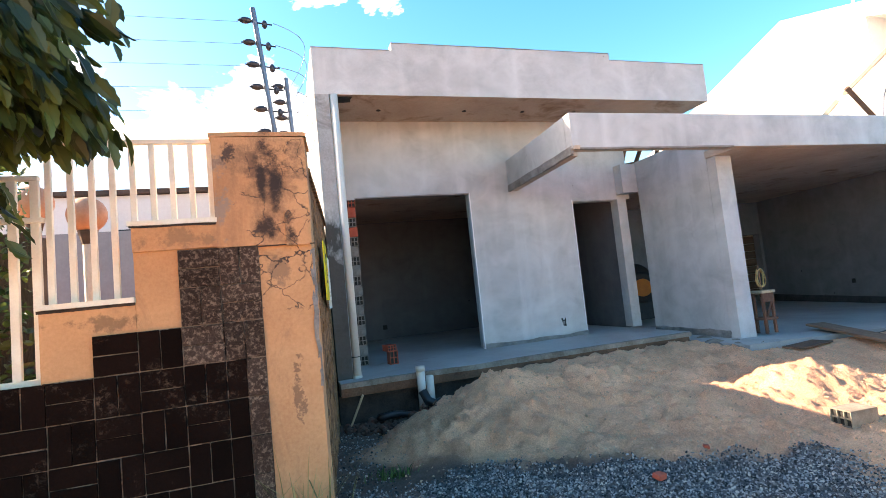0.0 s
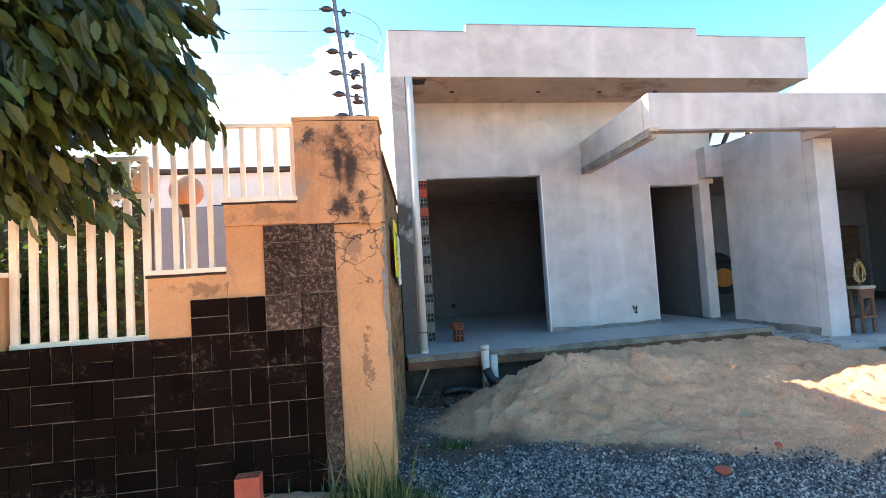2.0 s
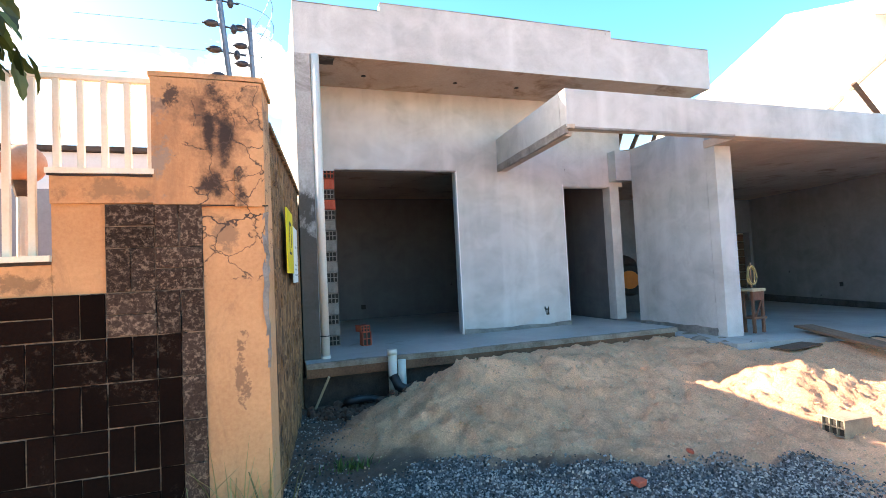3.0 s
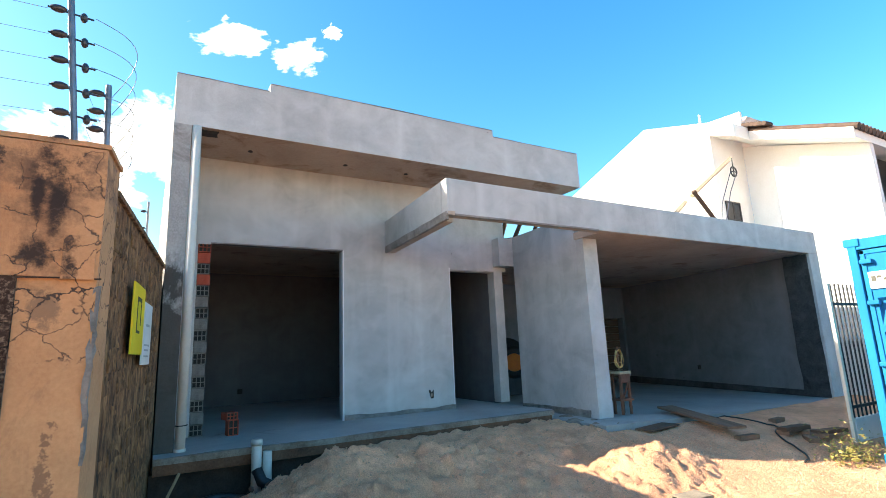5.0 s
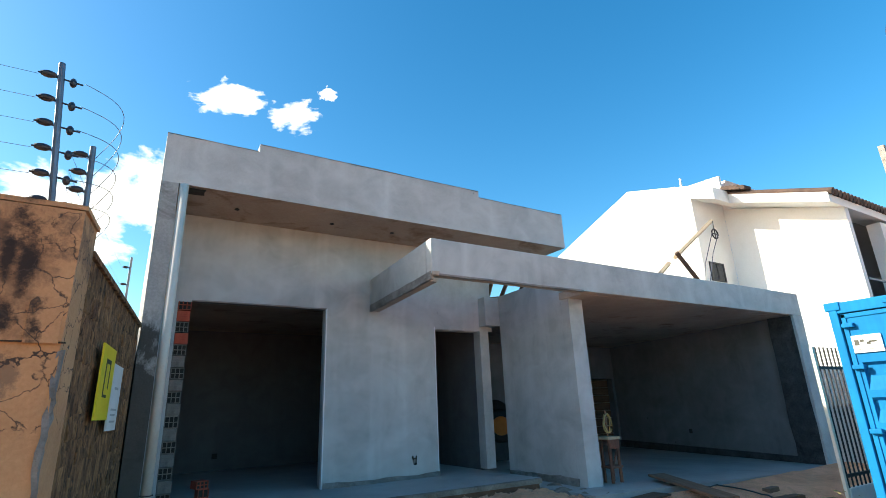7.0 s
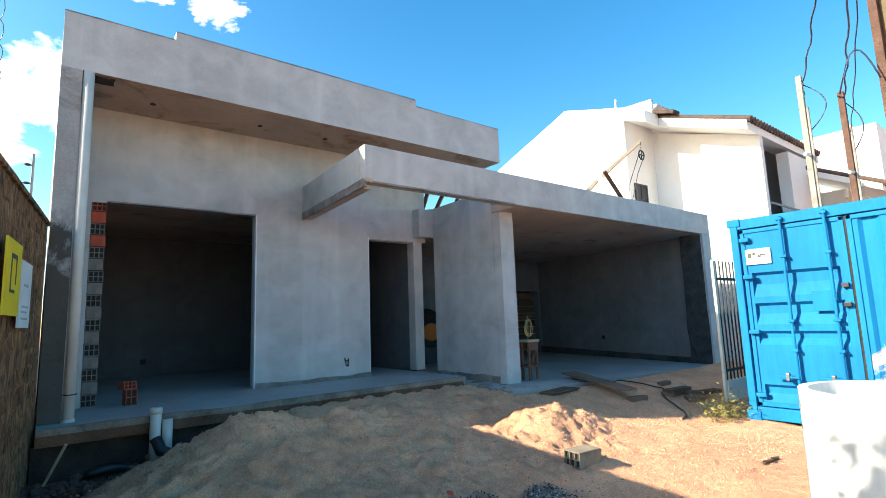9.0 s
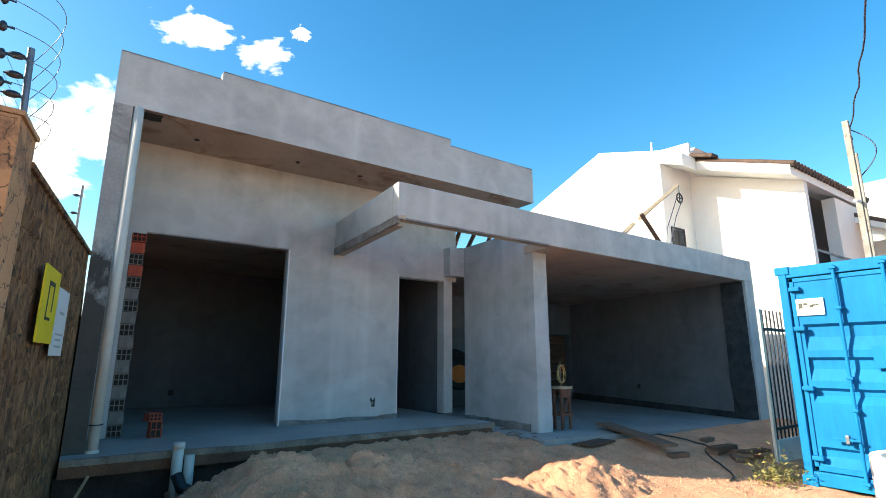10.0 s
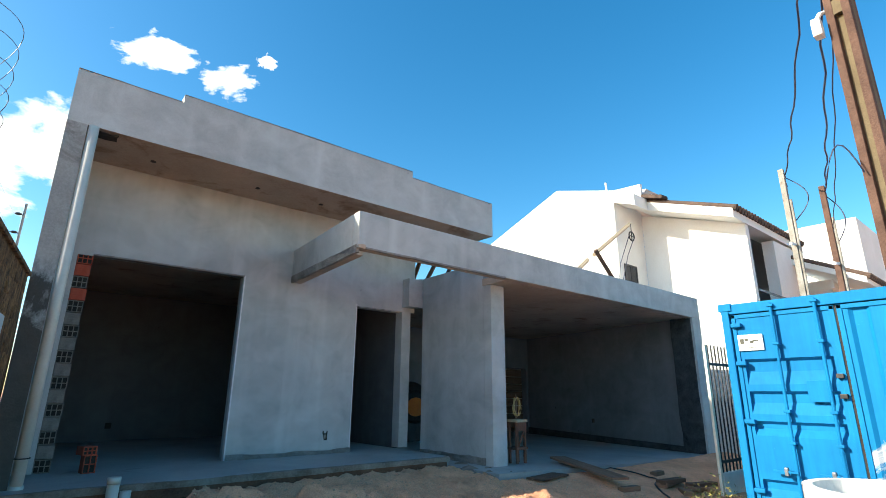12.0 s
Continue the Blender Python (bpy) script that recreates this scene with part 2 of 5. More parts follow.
def orange_paint():
    """Flaking orange house paint with black mould, bare grey patches and cracks."""
    m, nt, b = mat("stained_orange_paint", 0.9)
    vec = coords(nt)
    broad = noise_of(nt, vec, 1.7, 5, 0.6, 0.4)
    grain = noise_of(nt, vec, 45, 5, 0.7)
    colour = ramp(nt, mix(nt, 0.4, broad, grain), ((0.3, (0.39, 0.185, 0.085)), (0.7, (0.62, 0.345, 0.175))))
    grime = ramp(nt, noise_of(nt, coords(nt, (1.6, 1.6, 0.7)), 2.4, 9, 0.72, 0.7), ((0.52, g3(0)), (0.72, g3(0.5))))
    colour = mix(nt, grime, colour, (0.15, 0.085, 0.055))
    sep = nt.nodes.new("ShaderNodeSeparateXYZ")
    nt.links.new(vec, sep.inputs[0])
    wild = node(nt, "Math")
    wild.operation = "MULTIPLY_ADD"
    nt.links.new(noise_of(nt, vec, 5.0, 10, 0.72), wild.inputs[0])
    wild.inputs[1].default_value, wild.inputs[2].default_value = 1.9, -0.45
    ragged = wild.outputs[0]

    def blot(cx, cz, rx, rz, lo, hi, most):
        """A ragged stain about a spot on the painted face."""
        total = None
        for axis, c, r in (("X", cx, rx), ("Z", cz, rz)):
            off = node(nt, "Math")
            off.operation = "MULTIPLY_ADD"
            nt.links.new(sep.outputs[axis], off.inputs[0])
            off.inputs[1].default_value, off.inputs[2].default_value = 1 / r, -c / r
            sq = node(nt, "Math")
            sq.operation = "POWER"
            sq.inputs[1].default_value = 2.0
            ab = node(nt, "Math")
            ab.operation = "ABSOLUTE"
            nt.links.new(off.outputs[0], ab.inputs[0])
            nt.links.new(ab.outputs[0], sq.inputs[0])
            if total is None:
                total = sq.outputs[0]
            else:
                add = node(nt, "Math")
                nt.links.new(total, add.inputs[0])
                nt.links.new(sq.outputs[0], add.inputs[1])
                total = add.outputs[0]
        near = node(nt, "Math")
        near.operation = "MULTIPLY_ADD"
        nt.links.new(total, near.inputs[0])
        near.inputs[1].default_value = -0.22
        nt.links.new(ragged, near.inputs[2])
        return ramp(nt, near.outputs[0], ((lo, g3(0)), (hi, g3(most))))

    colour = mix(nt, blot(-0.86, 1.82, 0.07, 0.30, 0.30, 0.46, 0.8), colour, (0.24, 0.2, 0.17))
    colour = mix(nt, blot(-0.52, 1.27, 0.09, 0.09, 0.30, 0.46, 0.8), colour, (0.22, 0.13, 0.08))
    colour = mix(nt, blot(-1.15, 1.52, 0.28, 0.08, 0.36, 0.5, 0.6), colour, (0.2, 0.12, 0.07))
    colour = mix(nt, blot(-1.6, 1.04, 0.3, 0.06, 0.34, 0.5, 0.7), colour, (0.16, 0.09, 0.05))
    colour = mix(nt, blot(-0.45, 1.98, 0.6, 0.16, 0.34, 0.55, 0.75), colour, (0.2, 0.11, 0.065))
    colour = mix(nt, blot(-0.46, 0.5, 0.06, 0.3, 0.44, 0.5, 0.7), colour, (0.16, 0.08, 0.05))
    colour = mix(nt, blot(-0.53, 1.84, 0.13, 0.36, 0.16, 0.5, 0.7), colour, (0.12, 0.065, 0.04))
    for spot in ((-0.52, 2.0, 0.09, 0.15), (-0.60, 1.86, 0.03, 0.13), (-0.52, 1.80, 0.04, 0.16), (-0.57, 1.56, 0.07, 0.07), (-0.44, 1.56, 0.04, 0.14)):
        colour = mix(nt, blot(*spot, 0.24, 0.54, 0.95), colour, (0.03, 0.02, 0.017))
    colour = mix(nt, blot(-0.8, 2.05, 0.05, 0.08, 0.34, 0.46, 0.9), colour, (0.05, 0.035, 0.03))
    cracked = mix(nt, 1.0, blot(-0.44, 1.74, 0.22, 0.36, 0.14, 0.28, 1.0), blot(-0.46, 1.25, 0.26, 0.2, 0.14, 0.28, 1.0), "ADD")
    cell = node(nt, "TexVoronoi", Scale=6.5)
    cell.feature = "DISTANCE_TO_EDGE"
    warp = node(nt, "TexNoise", Scale=7.0, Detail=5.0)
    nt.links.new(vec, warp.inputs["Vector"])
    nt.links.new(mix(nt, 0.2, vec, warp.outputs["Color"]), cell.inputs["Vector"])
    line = ramp(nt, cell.outputs["Distance"], ((0.0, g3(1)), (0.028, g3(0))))
    crack = mix(nt, 1.0, line, cracked, "MULTIPLY")
    colour = mix(nt, crack, colour, (0.07, 0.045, 0.035))
    nt.links.new(colour, b.inputs["Base Color"])
    bump(nt, b, mix(nt, crack, mix(nt, 0.6, broad, grain), (0, 0, 0)), 0.5, 0.01)
    return m


ORANGE = orange_paint()


def tile_stone(name, low, high, patch_from, patch_to, most):
    m, nt, b = mat(name, 0.9)
    b.inputs["Specular IOR Level"].default_value = 0.05
    info = nt.nodes.new("ShaderNodeObjectInfo")
    shifted = nt.nodes.new("ShaderNodeVectorMath")
    nt.links.new(coords(nt), shifted.inputs[0])
    nt.links.new(info.outputs["Location"], shifted.inputs[1])
    vec = shifted.outputs[0]
    broad = noise_of(nt, vec, 1.6, 6, 0.65, 0.5)
    grain = noise_of(nt, vec, 60, 5, 0.75)
    colour = ramp(nt, mix(nt, 0.5, broad, grain), ((0.32, low), (0.68, high)))
    lichen = ramp(nt, noise_of(nt, vec, 34, 8, 0.8), ((0.5, g3(0)), (0.6, g3(1))))
    patch = ramp(nt, noise_of(nt, vec, 2.6, 6, 0.65, 0.8), ((patch_from, g3(0)), (patch_to, g3(most))))
    colour = mix(nt, mix(nt, 1.0, lichen, patch, "MULTIPLY"), colour, (0.22, 0.16, 0.12))
    colour = mix(nt, 1.0, colour, ramp(nt, info.outputs["Random"], ((0, g3(0.72)), (1, g3(1.25)))), "MULTIPLY")
    nt.links.new(colour, b.inputs["Base Color"])
    bump(nt, b, grain, 0.5, 0.008)
    return m


TILE = tile_stone("dark_cladding_stone", (0.003, 0.0017, 0.0014), (0.013, 0.0062, 0.0046), 0.52, 0.70, 0.40)
TILE_PALE = tile_stone("lichened_cladding_stone", (0.014, 0.008, 0.006), (0.075, 0.05, 0.04), 0.30, 0.48, 0.9)
GROUT = surface("pale_grout", (0.05, 0.032, 0.024), (0.26, 0.19, 0.145), 9, 50, 0.95, relief=0.6, spot=(0.006, 0.004, 0.003), spot_at=(0.52, 0.58), spot_scale=4)


def ground_material():
    """Sand, red earth and grit, parted by the two masks stored on the ground."""
    m, nt, b = mat("sand_and_earth", 0.95)
    vec = coords(nt)
    broad = noise_of(nt, vec, 1.4, 6, 0.65, 0.5)
    grain = noise_of(nt, vec, 70, 5, 0.75)
    sand = ramp(nt, mix(nt, 0.62, broad, grain), ((0.36, (0.52, 0.225, 0.125)), (0.60, (0.98, 0.51, 0.30))))
    clods = ramp(nt, noise_of(nt, vec, 22, 6, 0.7), ((0.66, g3(0)), (0.72, g3(0.6))))
    sand = mix(nt, clods, sand, (0.15, 0.085, 0.05))
    damp = ramp(nt, noise_of(nt, vec, 2.6, 6, 0.7, 0.9), ((0.5, g3(0)), (0.64, g3(0.3))))
    sand = mix(nt, damp, sand, (0.36, 0.19, 0.11))
    earth = ramp(nt, mix(nt, 0.5, noise_of(nt, vec, 4, 6, 0.7), grain), ((0.3, (0.06, 0.032, 0.024)), (0.7, (0.19, 0.115, 0.085))))
    grit = ramp(nt, noise_of(nt, vec, 45, 4, 0.8), ((0.35, (0.03, 0.03, 0.034)), (0.65, (0.18, 0.185, 0.195))))
    a = nt.nodes.new("ShaderNodeAttribute")
    a.attribute_name = "cover"
    sep = nt.nodes.new("ShaderNodeSeparateColor")
    nt.links.new(a.outputs["Color"], sep.inputs[0])
    colour = mix(nt, sep.outputs[0], earth, sand)
    colour = mix(nt, sep.outputs[1], colour, grit)
    nt.links.new(colour, b.inputs["Base Color"])
    bump(nt, b, mix(nt, 0.65, grain, noise_of(nt, vec, 9, 8, 0.75, 0.6)), 1.0, 0.05)
    return m


GROUND = ground_material()


def leaf_material(name, dark, light):
    m, nt, b = mat(name, 0.45)
    geo = nt.nodes.new("ShaderNodeNewGeometry")
    colour = ramp(nt, geo.outputs["Random Per Island"], ((0.0, dark), (0.75, light), (1.0, tuple(v * 1.5 for v in light))))
    nt.links.new(colour, b.inputs["Base Color"])
    tr = node(nt, "BsdfTranslucent")
    nt.links.new(colour, tr.inputs["Color"])
    ms = node(nt, "MixShader", Fac=0.3)
    nt.links.new(b.outputs[0], ms.inputs[1])
    nt.links.new(tr.outputs[0], ms.inputs[2])
    nt.links.new(ms.outputs[0], nt.nodes["Material Output"].inputs["Surface"])
    return m


LEAF = leaf_material("tree_leaf", (0.008, 0.018, 0.006), (0.07, 0.10, 0.022))
HEDGE_LEAF = leaf_material("hedge_leaf", (0.02, 0.05, 0.012), (0.075, 0.14, 0.03))
WEED = leaf_material("weed_leaf", (0.08, 0.13, 0.025), (0.22, 0.27, 0.07))
YELLOW_WEED = leaf_material("yellowed_weed_leaf", (0.13, 0.13, 0.025), (0.36, 0.30, 0.09))
GRASS = leaf_material("dry_grass", (0.10, 0.10, 0.03), (0.27, 0.24, 0.10))


# ---- mesh helpers ----
def mesh_object(name, bm, material, parent=None, smooth=False):
    me = bpy.data.meshes.new(name)
    bm.normal_update()
    bm.to_mesh(me)
    bm.free()
    for m in material if isinstance(material, (list, tuple)) else (material,):
        me.materials.append(m)
    if smooth:
        me.polygons.foreach_set("use_smooth", [True] * len(me.polygons))
    ob = new(name, me)
    if parent:
        ob.parent = parent
    return ob


def part(name, bm, material, parent, label="", smooth=False):
    ob = mesh_object(name, bm, material, parent, smooth)
    return tagged(ob, label) if label else ob


def thing(name, label, category, group="", kind="", at=None):
    ob = new(name)
    ob.empty_display_size = 0.1
    if at:
        ob.location = at
    return tagged(ob, label, category, group, kind)


def box(bm, x0, x1, y0, y1, z0, z1, bevel=0.0):
    made = bmesh.ops.create_cube(bm, size=1.0, matrix=Matrix.Translation(((x0 + x1) / 2, (y0 + y1) / 2, (z0 + z1) / 2)) @ Matrix.Diagonal((x1 - x0, y1 - y0, z1 - z0, 1)))
    if bevel:
        edges = {e for v in made["verts"] for e in v.link_edges}
        bmesh.ops.bevel(bm, geom=list(edges), offset=bevel, segments=2, affect="EDGES", profile=0.6)
    return bm


def boxes(*rows, bevel=0.0):
    bm = bmesh.new()
    for r in rows:
        box(bm, *r, bevel=bevel)
    return bm


def prism(bm, outline, z0, z1):
    """A flat outline in plan, anticlockwise, drawn up from z0 to z1 (numbers, or one for each corner)."""
    n = len(outline)
    lo = z0 if isinstance(z0, (list, tuple)) else [z0] * n
    hi = z1 if isinstance(z1, (list, tuple)) else [z1] * n
    a = [bm.verts.new((x, y, z)) for (x, y), z in zip(outline, lo)]
    b = [bm.verts.new((x, y, z)) for (x, y), z in zip(outline, hi)]
    bm.faces.new(a[::-1])
    bm.faces.new(b)
    for i in range(n):
        j = (i + 1) % n
        bm.faces.new((a[i], a[j], b[j], b[i]))
    return bm


def plate(bm, outline, axis, a, b):
    """An outline in the two other axes, drawn along the axis from a to b."""
    def place(u, v, w):
        return (w, u, v) if axis == "x" else (u, w, v)
    one = [bm.verts.new(place(u, v, a)) for u, v in outline]
    two = [bm.verts.new(place(u, v, b)) for u, v in outline]
    bm.faces.new(one)
    bm.faces.new(two[::-1])
    n = len(outline)
    for i in range(n):
        j = (i + 1) % n
        bm.faces.new((one[j], one[i], two[i], two[j]))
    bmesh.ops.recalc_face_normals(bm, faces=bm.faces[:])
    return bm


def rod(bm, a, b, r0, r1=None, sides=10, caps=True):
    a, b = Vector(a), Vector(b)
    d = b - a
    m = Matrix.Translation((a + b) / 2) @ d.to_track_quat("Z", "Y").to_matrix().to_4x4()
    bmesh.ops.create_cone(bm, cap_ends=caps, segments=sides, radius1=r0, radius2=r0 if r1 is None else r1, depth=d.length, matrix=m)
    return bm


def tube(bm, points, radius, sides=6):
    """A tube along a line of points, each ring square to the line."""
    pts = [Vector(p) for p in points]
    rings = []
    for i, p in enumerate(pts):
        d = (pts[min(i + 1, len(pts) - 1)] - pts[max(i - 1, 0)]).normalized()
        side = d.orthogonal().normalized() if abs(d.z) > 0.95 else d.cross(Vector((0, 0, 1))).normalized()
        up = side.cross(d)
        rings.append([bm.verts.new(p + radius * (math.cos(k * math.tau / sides) * side + math.sin(k * math.tau / sides) * up)) for k in range(sides)])
    for r, s in zip(rings, rings[1:]):
        for k in range(sides):
            bm.faces.new((r[k], r[(k + 1) % sides], s[(k + 1) % sides], s[k]))
    bm.faces.new(rings[0][::-1])
    bm.faces.new(rings[-1])
    return bm


def sag(a, b, drop, steps=12):
    a, b = Vector(a), Vector(b)
    return [a.lerp(b, i / steps) - Vector((0, 0, drop * 4 * (i / steps) * (1 - i / steps))) for i in range(steps + 1)]


def roughen(bm, amount, scale=6.0, cuts=0):
    """Uneven faces: cut the long edges and push the corners about."""
    if cuts:
        bmesh.ops.subdivide_edges(bm, edges=bm.edges[:], cuts=cuts, use_grid_fill=True)
    for v in bm.verts:
        n = noise.noise_vector(v.co * scale)
        v.co += n * amount
    return bm


def structure(name, bm, material, label, category="wall", smooth=False):
    return tagged(mesh_object(name, bm, material, smooth=smooth), label, category, kind="structure")


# ---- ground ----
def smooth(a, b, x):
    t = min(1.0, max(0.0, (x - a) / (b - a)))
    return t * t * (3 - 2 * t)


def mound(x, y, cx, cy, rx, ry, h, power=1.0):
    d = math.hypot((x - cx) / rx, (y - cy) / ry)
    return h * max(0.0, 1 - d) ** power


DENTS = [(d.uniform(0.7, 4.6), d.uniform(-3.9, -1.6), d.uniform(0.05, 0.17), d.uniform(0.02, 0.06)) for d in [random.Random(21)] for _ in range(110)]


def dents(x, y):
    """Hollows trodden and dug into the sand, each with a low rim."""
    z = 0.0
    for cx, cy, r, deep in DENTS:
        if abs(x - cx) < 2 * r and abs(y - cy) < 2 * r:
            q = ((x - cx) ** 2 + ((y - cy) * 1.4) ** 2) / (r * r)
            z += deep * (0.55 * math.exp(-((q - 1.5) ** 2) * 2.0) - math.exp(-q * 1.6))
    return z


def ground_height(x, y):
    z = -0.46 - 0.035 * max(0.0, -4.2 - y)
    z += 0.29 * smooth(3.9, 5.5, x) * smooth(-4.6, -2.4, y) * (1 - smooth(11.8, 12.4, x))
    if y > -1.25 and -0.05 < x < 12.2:
        return z - 0.12
    pile = max(mound(x, y, 1.75, -2.55, 1.5, 1.25, 0.62, 1.1), mound(x, y, 2.7, -2.6, 1.9, 1.3, 0.5, 1.1), mound(x, y, 3.4, -2.2, 2.2, 1.6, 0.36, 1.2))
    pile = max(pile, mound(x, y, 4.62, -3.42, 1.0, 0.75, 0.28, 1.0), mound(x, y, 3.2, -3.4, 2.6, 1.5, 0.16, 1.0))
    n = noise.noise(Vector((x * 1.7, y * 1.7, 0.3)))
    n2 = noise.noise(Vector((x * 5.5, y * 5.5, 1.3)))
    n3 = noise.noise(Vector((x * 17, y * 17, 2.3)))
    z += pile * (1 + 0.12 * n) + (0.07 if pile > 0.02 else 0.022) * n2 * 0.7 + (0.05 if pile > 0.02 else 0.014) * n3
    z += dents(x, y)
    fill = smooth(1.4, 2.5, x) * (1 - smooth(5.2, 5.8, x)) * smooth(-2.9, -1.5, y)
    z += max(0.0, -0.085 + 0.05 * n2 + 0.03 * n3 - z) * fill
    if x > 5.2 and y > -2.6:
        z = min(z, -0.14 - 0.0256 * (x - 5.3) - 0.1 * smooth(-2.55, -2.3, y))
    z += 0.17 * math.exp(-(((x + 1.15) / 0.8) ** 2 + ((y + 4.45) / 0.45) ** 2))
    z -= 0.06 * math.exp(-(((x - 0.75) / 0.6) ** 2 + ((y + 1.6) / 0.35) ** 2))
    return z


def sand_cover(x, y):
    wob = 0.35 * noise.noise(Vector((x * 1.3, y * 1.3, 5)))
    s = 1 - smooth(0.85, 1.05, math.hypot((x - 2.6) / 2.35, (y + 2.6) / 1.55) + wob * 0.6)
    s = max(s, smooth(1.5, 2.4, x + wob), smooth(-5.6, -6.6, y + wob), smooth(0.3, -0.4, x + wob) * smooth(-3.6, -4.6, y))
    return s * (1 - 0.75 * smooth(-2.6, -2.2, y) * smooth(5.0, 6.0, x))


def gravel_cover(x, y):
    wob = 0.30 * noise.noise(Vector((x * 1.6, y * 1.6, 9))) + 0.12 * noise.noise(Vector((x * 6, y * 6, 4)))
    edge = -3.68 - 0.5 * max(0.0, x - 0.95)
    g = smooth(-0.15, 0.2, edge - y + wob)
    g = max(g, smooth(0.1, 0.5, 0.62 - x + wob) * smooth(-1.3, -1.7, y) * 0.12)
    g = max(g, 1 - smooth(0.75, 1.05, math.hypot((x - 3.1) / 0.42, (y + 4.95) / 0.32) + wob))
    g *= smooth(-6.5, -5.6, y + 1.5 * wob) * smooth(-0.55, -0.1, x + 0.6 * wob)
    return g * (1 - smooth(2.9, 3.5, x + wob))


def build_ground():
    xs = sorted({round(v, 3) for v in [*np.arange(-1.2, 8.0, 0.036), *np.arange(-8, -1.2, 0.4), *np.arange(8.0, 14, 0.4), *(-2500, -600, -150, -50, -20, -12, 18, 30, 60, 150, 600, 2500)]})
    ys = sorted({round(v, 3) for v in [*np.arange(-6.6, -0.9, 0.036), *np.arange(-12, -6.6, 0.4), *np.arange(-0.9, 12, 0.6), *(-2500, -600, -150, -50, -20, 20, 40, 80, 200, 600, 2500)]})
    verts = [(x, y, ground_height(x, y)) for y in ys for x in xs]
    w = len(xs)
    faces = [(j * w + i, j * w + i + 1, (j + 1) * w + i + 1, (j + 1) * w + i) for j in range(len(ys) - 1) for i in range(w - 1)]
    me = bpy.data.meshes.new("ground")
    me.from_pydata(verts, [], faces)
    me.materials.append(GROUND)
    cover = me.color_attributes.new("cover", "FLOAT_COLOR", "POINT")
    values = np.zeros((len(verts), 4), np.float32)
    for k, (x, y, z) in enumerate(verts):
        near = -0.9 < x < 9 and -7 < y < 0
        # unseen outer ground is all pale sand, to bounce warm light at the house
        values[k] = (sand_cover(x, y) if near else 1.0, gravel_cover(x, y) if near else 0.0, 0, 1)
    cover.data.foreach_set("color", values.ravel())
    me.polygons.foreach_set("use_smooth", [True] * len(me.polygons))
    return tagged(new("ground", me), "pale sand heaps and trodden earth in front of the house", "ground", kind="structure")


build_ground()


def scatter(name, count, size, where, material, label, category, lump=0.35, seed=1):
    """Many loose stones in one mesh, each a small lumpy solid resting in the ground."""
    rng = np.random.default_rng(seed)
    bm = bmesh.new()
    bmesh.ops.create_icosphere(bm, subdivisions=1, radius=1)
    base = np.array([v.co[:] for v in bm.verts])
    tris = np.array([[v.index for v in f.verts] for f in bm.faces])
    bm.free()
    verts, faces, made, tries = [], [], 0, 0
    while made < count and tries < count * 12:
        tries += 1
        spot = where(rng)
        if spot is None:
            continue
        x, y = spot
        r = size[0] + (size[1] - size[0]) * rng.random() ** 2
        shape = base * (1 + lump * rng.standard_normal((len(base), 1)) * 0.5) * (r * rng.uniform(0.7, 1.25, 3))
        q = Euler(rng.uniform(0, 6.28, 3)).to_matrix()
        shape = shape @ np.array(q).T
        faces.append(tris + made * len(base))
        verts.append(shape + (x, y, ground_height(x, y) + r * rng.uniform(0.1, 0.7)))
        made += 1
    me = bpy.data.meshes.new(name)
    me.from_pydata(np.concatenate(verts).tolist(), [], np.concatenate(faces).tolist())
    me.materials.append(material)
    return tagged(new(name, me), label, category, kind="stuff")


def stone_material():
    m, nt, b = mat("blue_grey_crushed_stone", 0.9)
    geo = nt.nodes.new("ShaderNodeNewGeometry")
    colour = ramp(nt, geo.outputs["Random Per Island"], ((0.0, (0.012, 0.011, 0.012)), (0.5, (0.105, 0.098, 0.098)), (0.9, (0.37, 0.35, 0.335)), (1.0, (0.5, 0.42, 0.34))))
    nt.links.new(colour, b.inputs["Base Color"])
    return m


STONES = stone_material()


def on_gravel(rng):
    x, y = rng.uniform(-0.3, 4.2), rng.uniform(-6.4, -1.4)
    return (x, y) if rng.random() < gravel_cover(x, y) else None


def on_sand(rng):
    x, y = rng.uniform(0.3, 6.8), rng.uniform(-5.6, -1.4)
    return (x, y) if gravel_cover(x, y) < 0.5 else None


scatter("gravel", 46000, (0.005, 0.0115), on_gravel, STONES, "blue-grey crushed stone spread over the ground", "gravel", seed=3)
scatter("sand_clods", 6500, (0.003, 0.011), on_sand, surface("sand_clod", (0.32, 0.18, 0.11), (0.74, 0.46, 0.29), 9, 60, 0.95), "loose clods and pebbles on the sand heaps", "pebbles", seed=5)


def rubble_spot(rng):
    x, y = rng.normal(0.6, 0.34), rng.normal(-1.62, 0.18)
    return (x, y) if -0.1 < x < 1.5 and y < -1.4 else None


scatter("red_rubble", 520, (0.012, 0.055), rubble_spot, surface("red_soil_lump", (0.05, 0.022, 0.016), (0.17, 0.075, 0.05), 9, 60, 0.95), "red earth lumps dug out beside the slab", "rubble", seed=7)


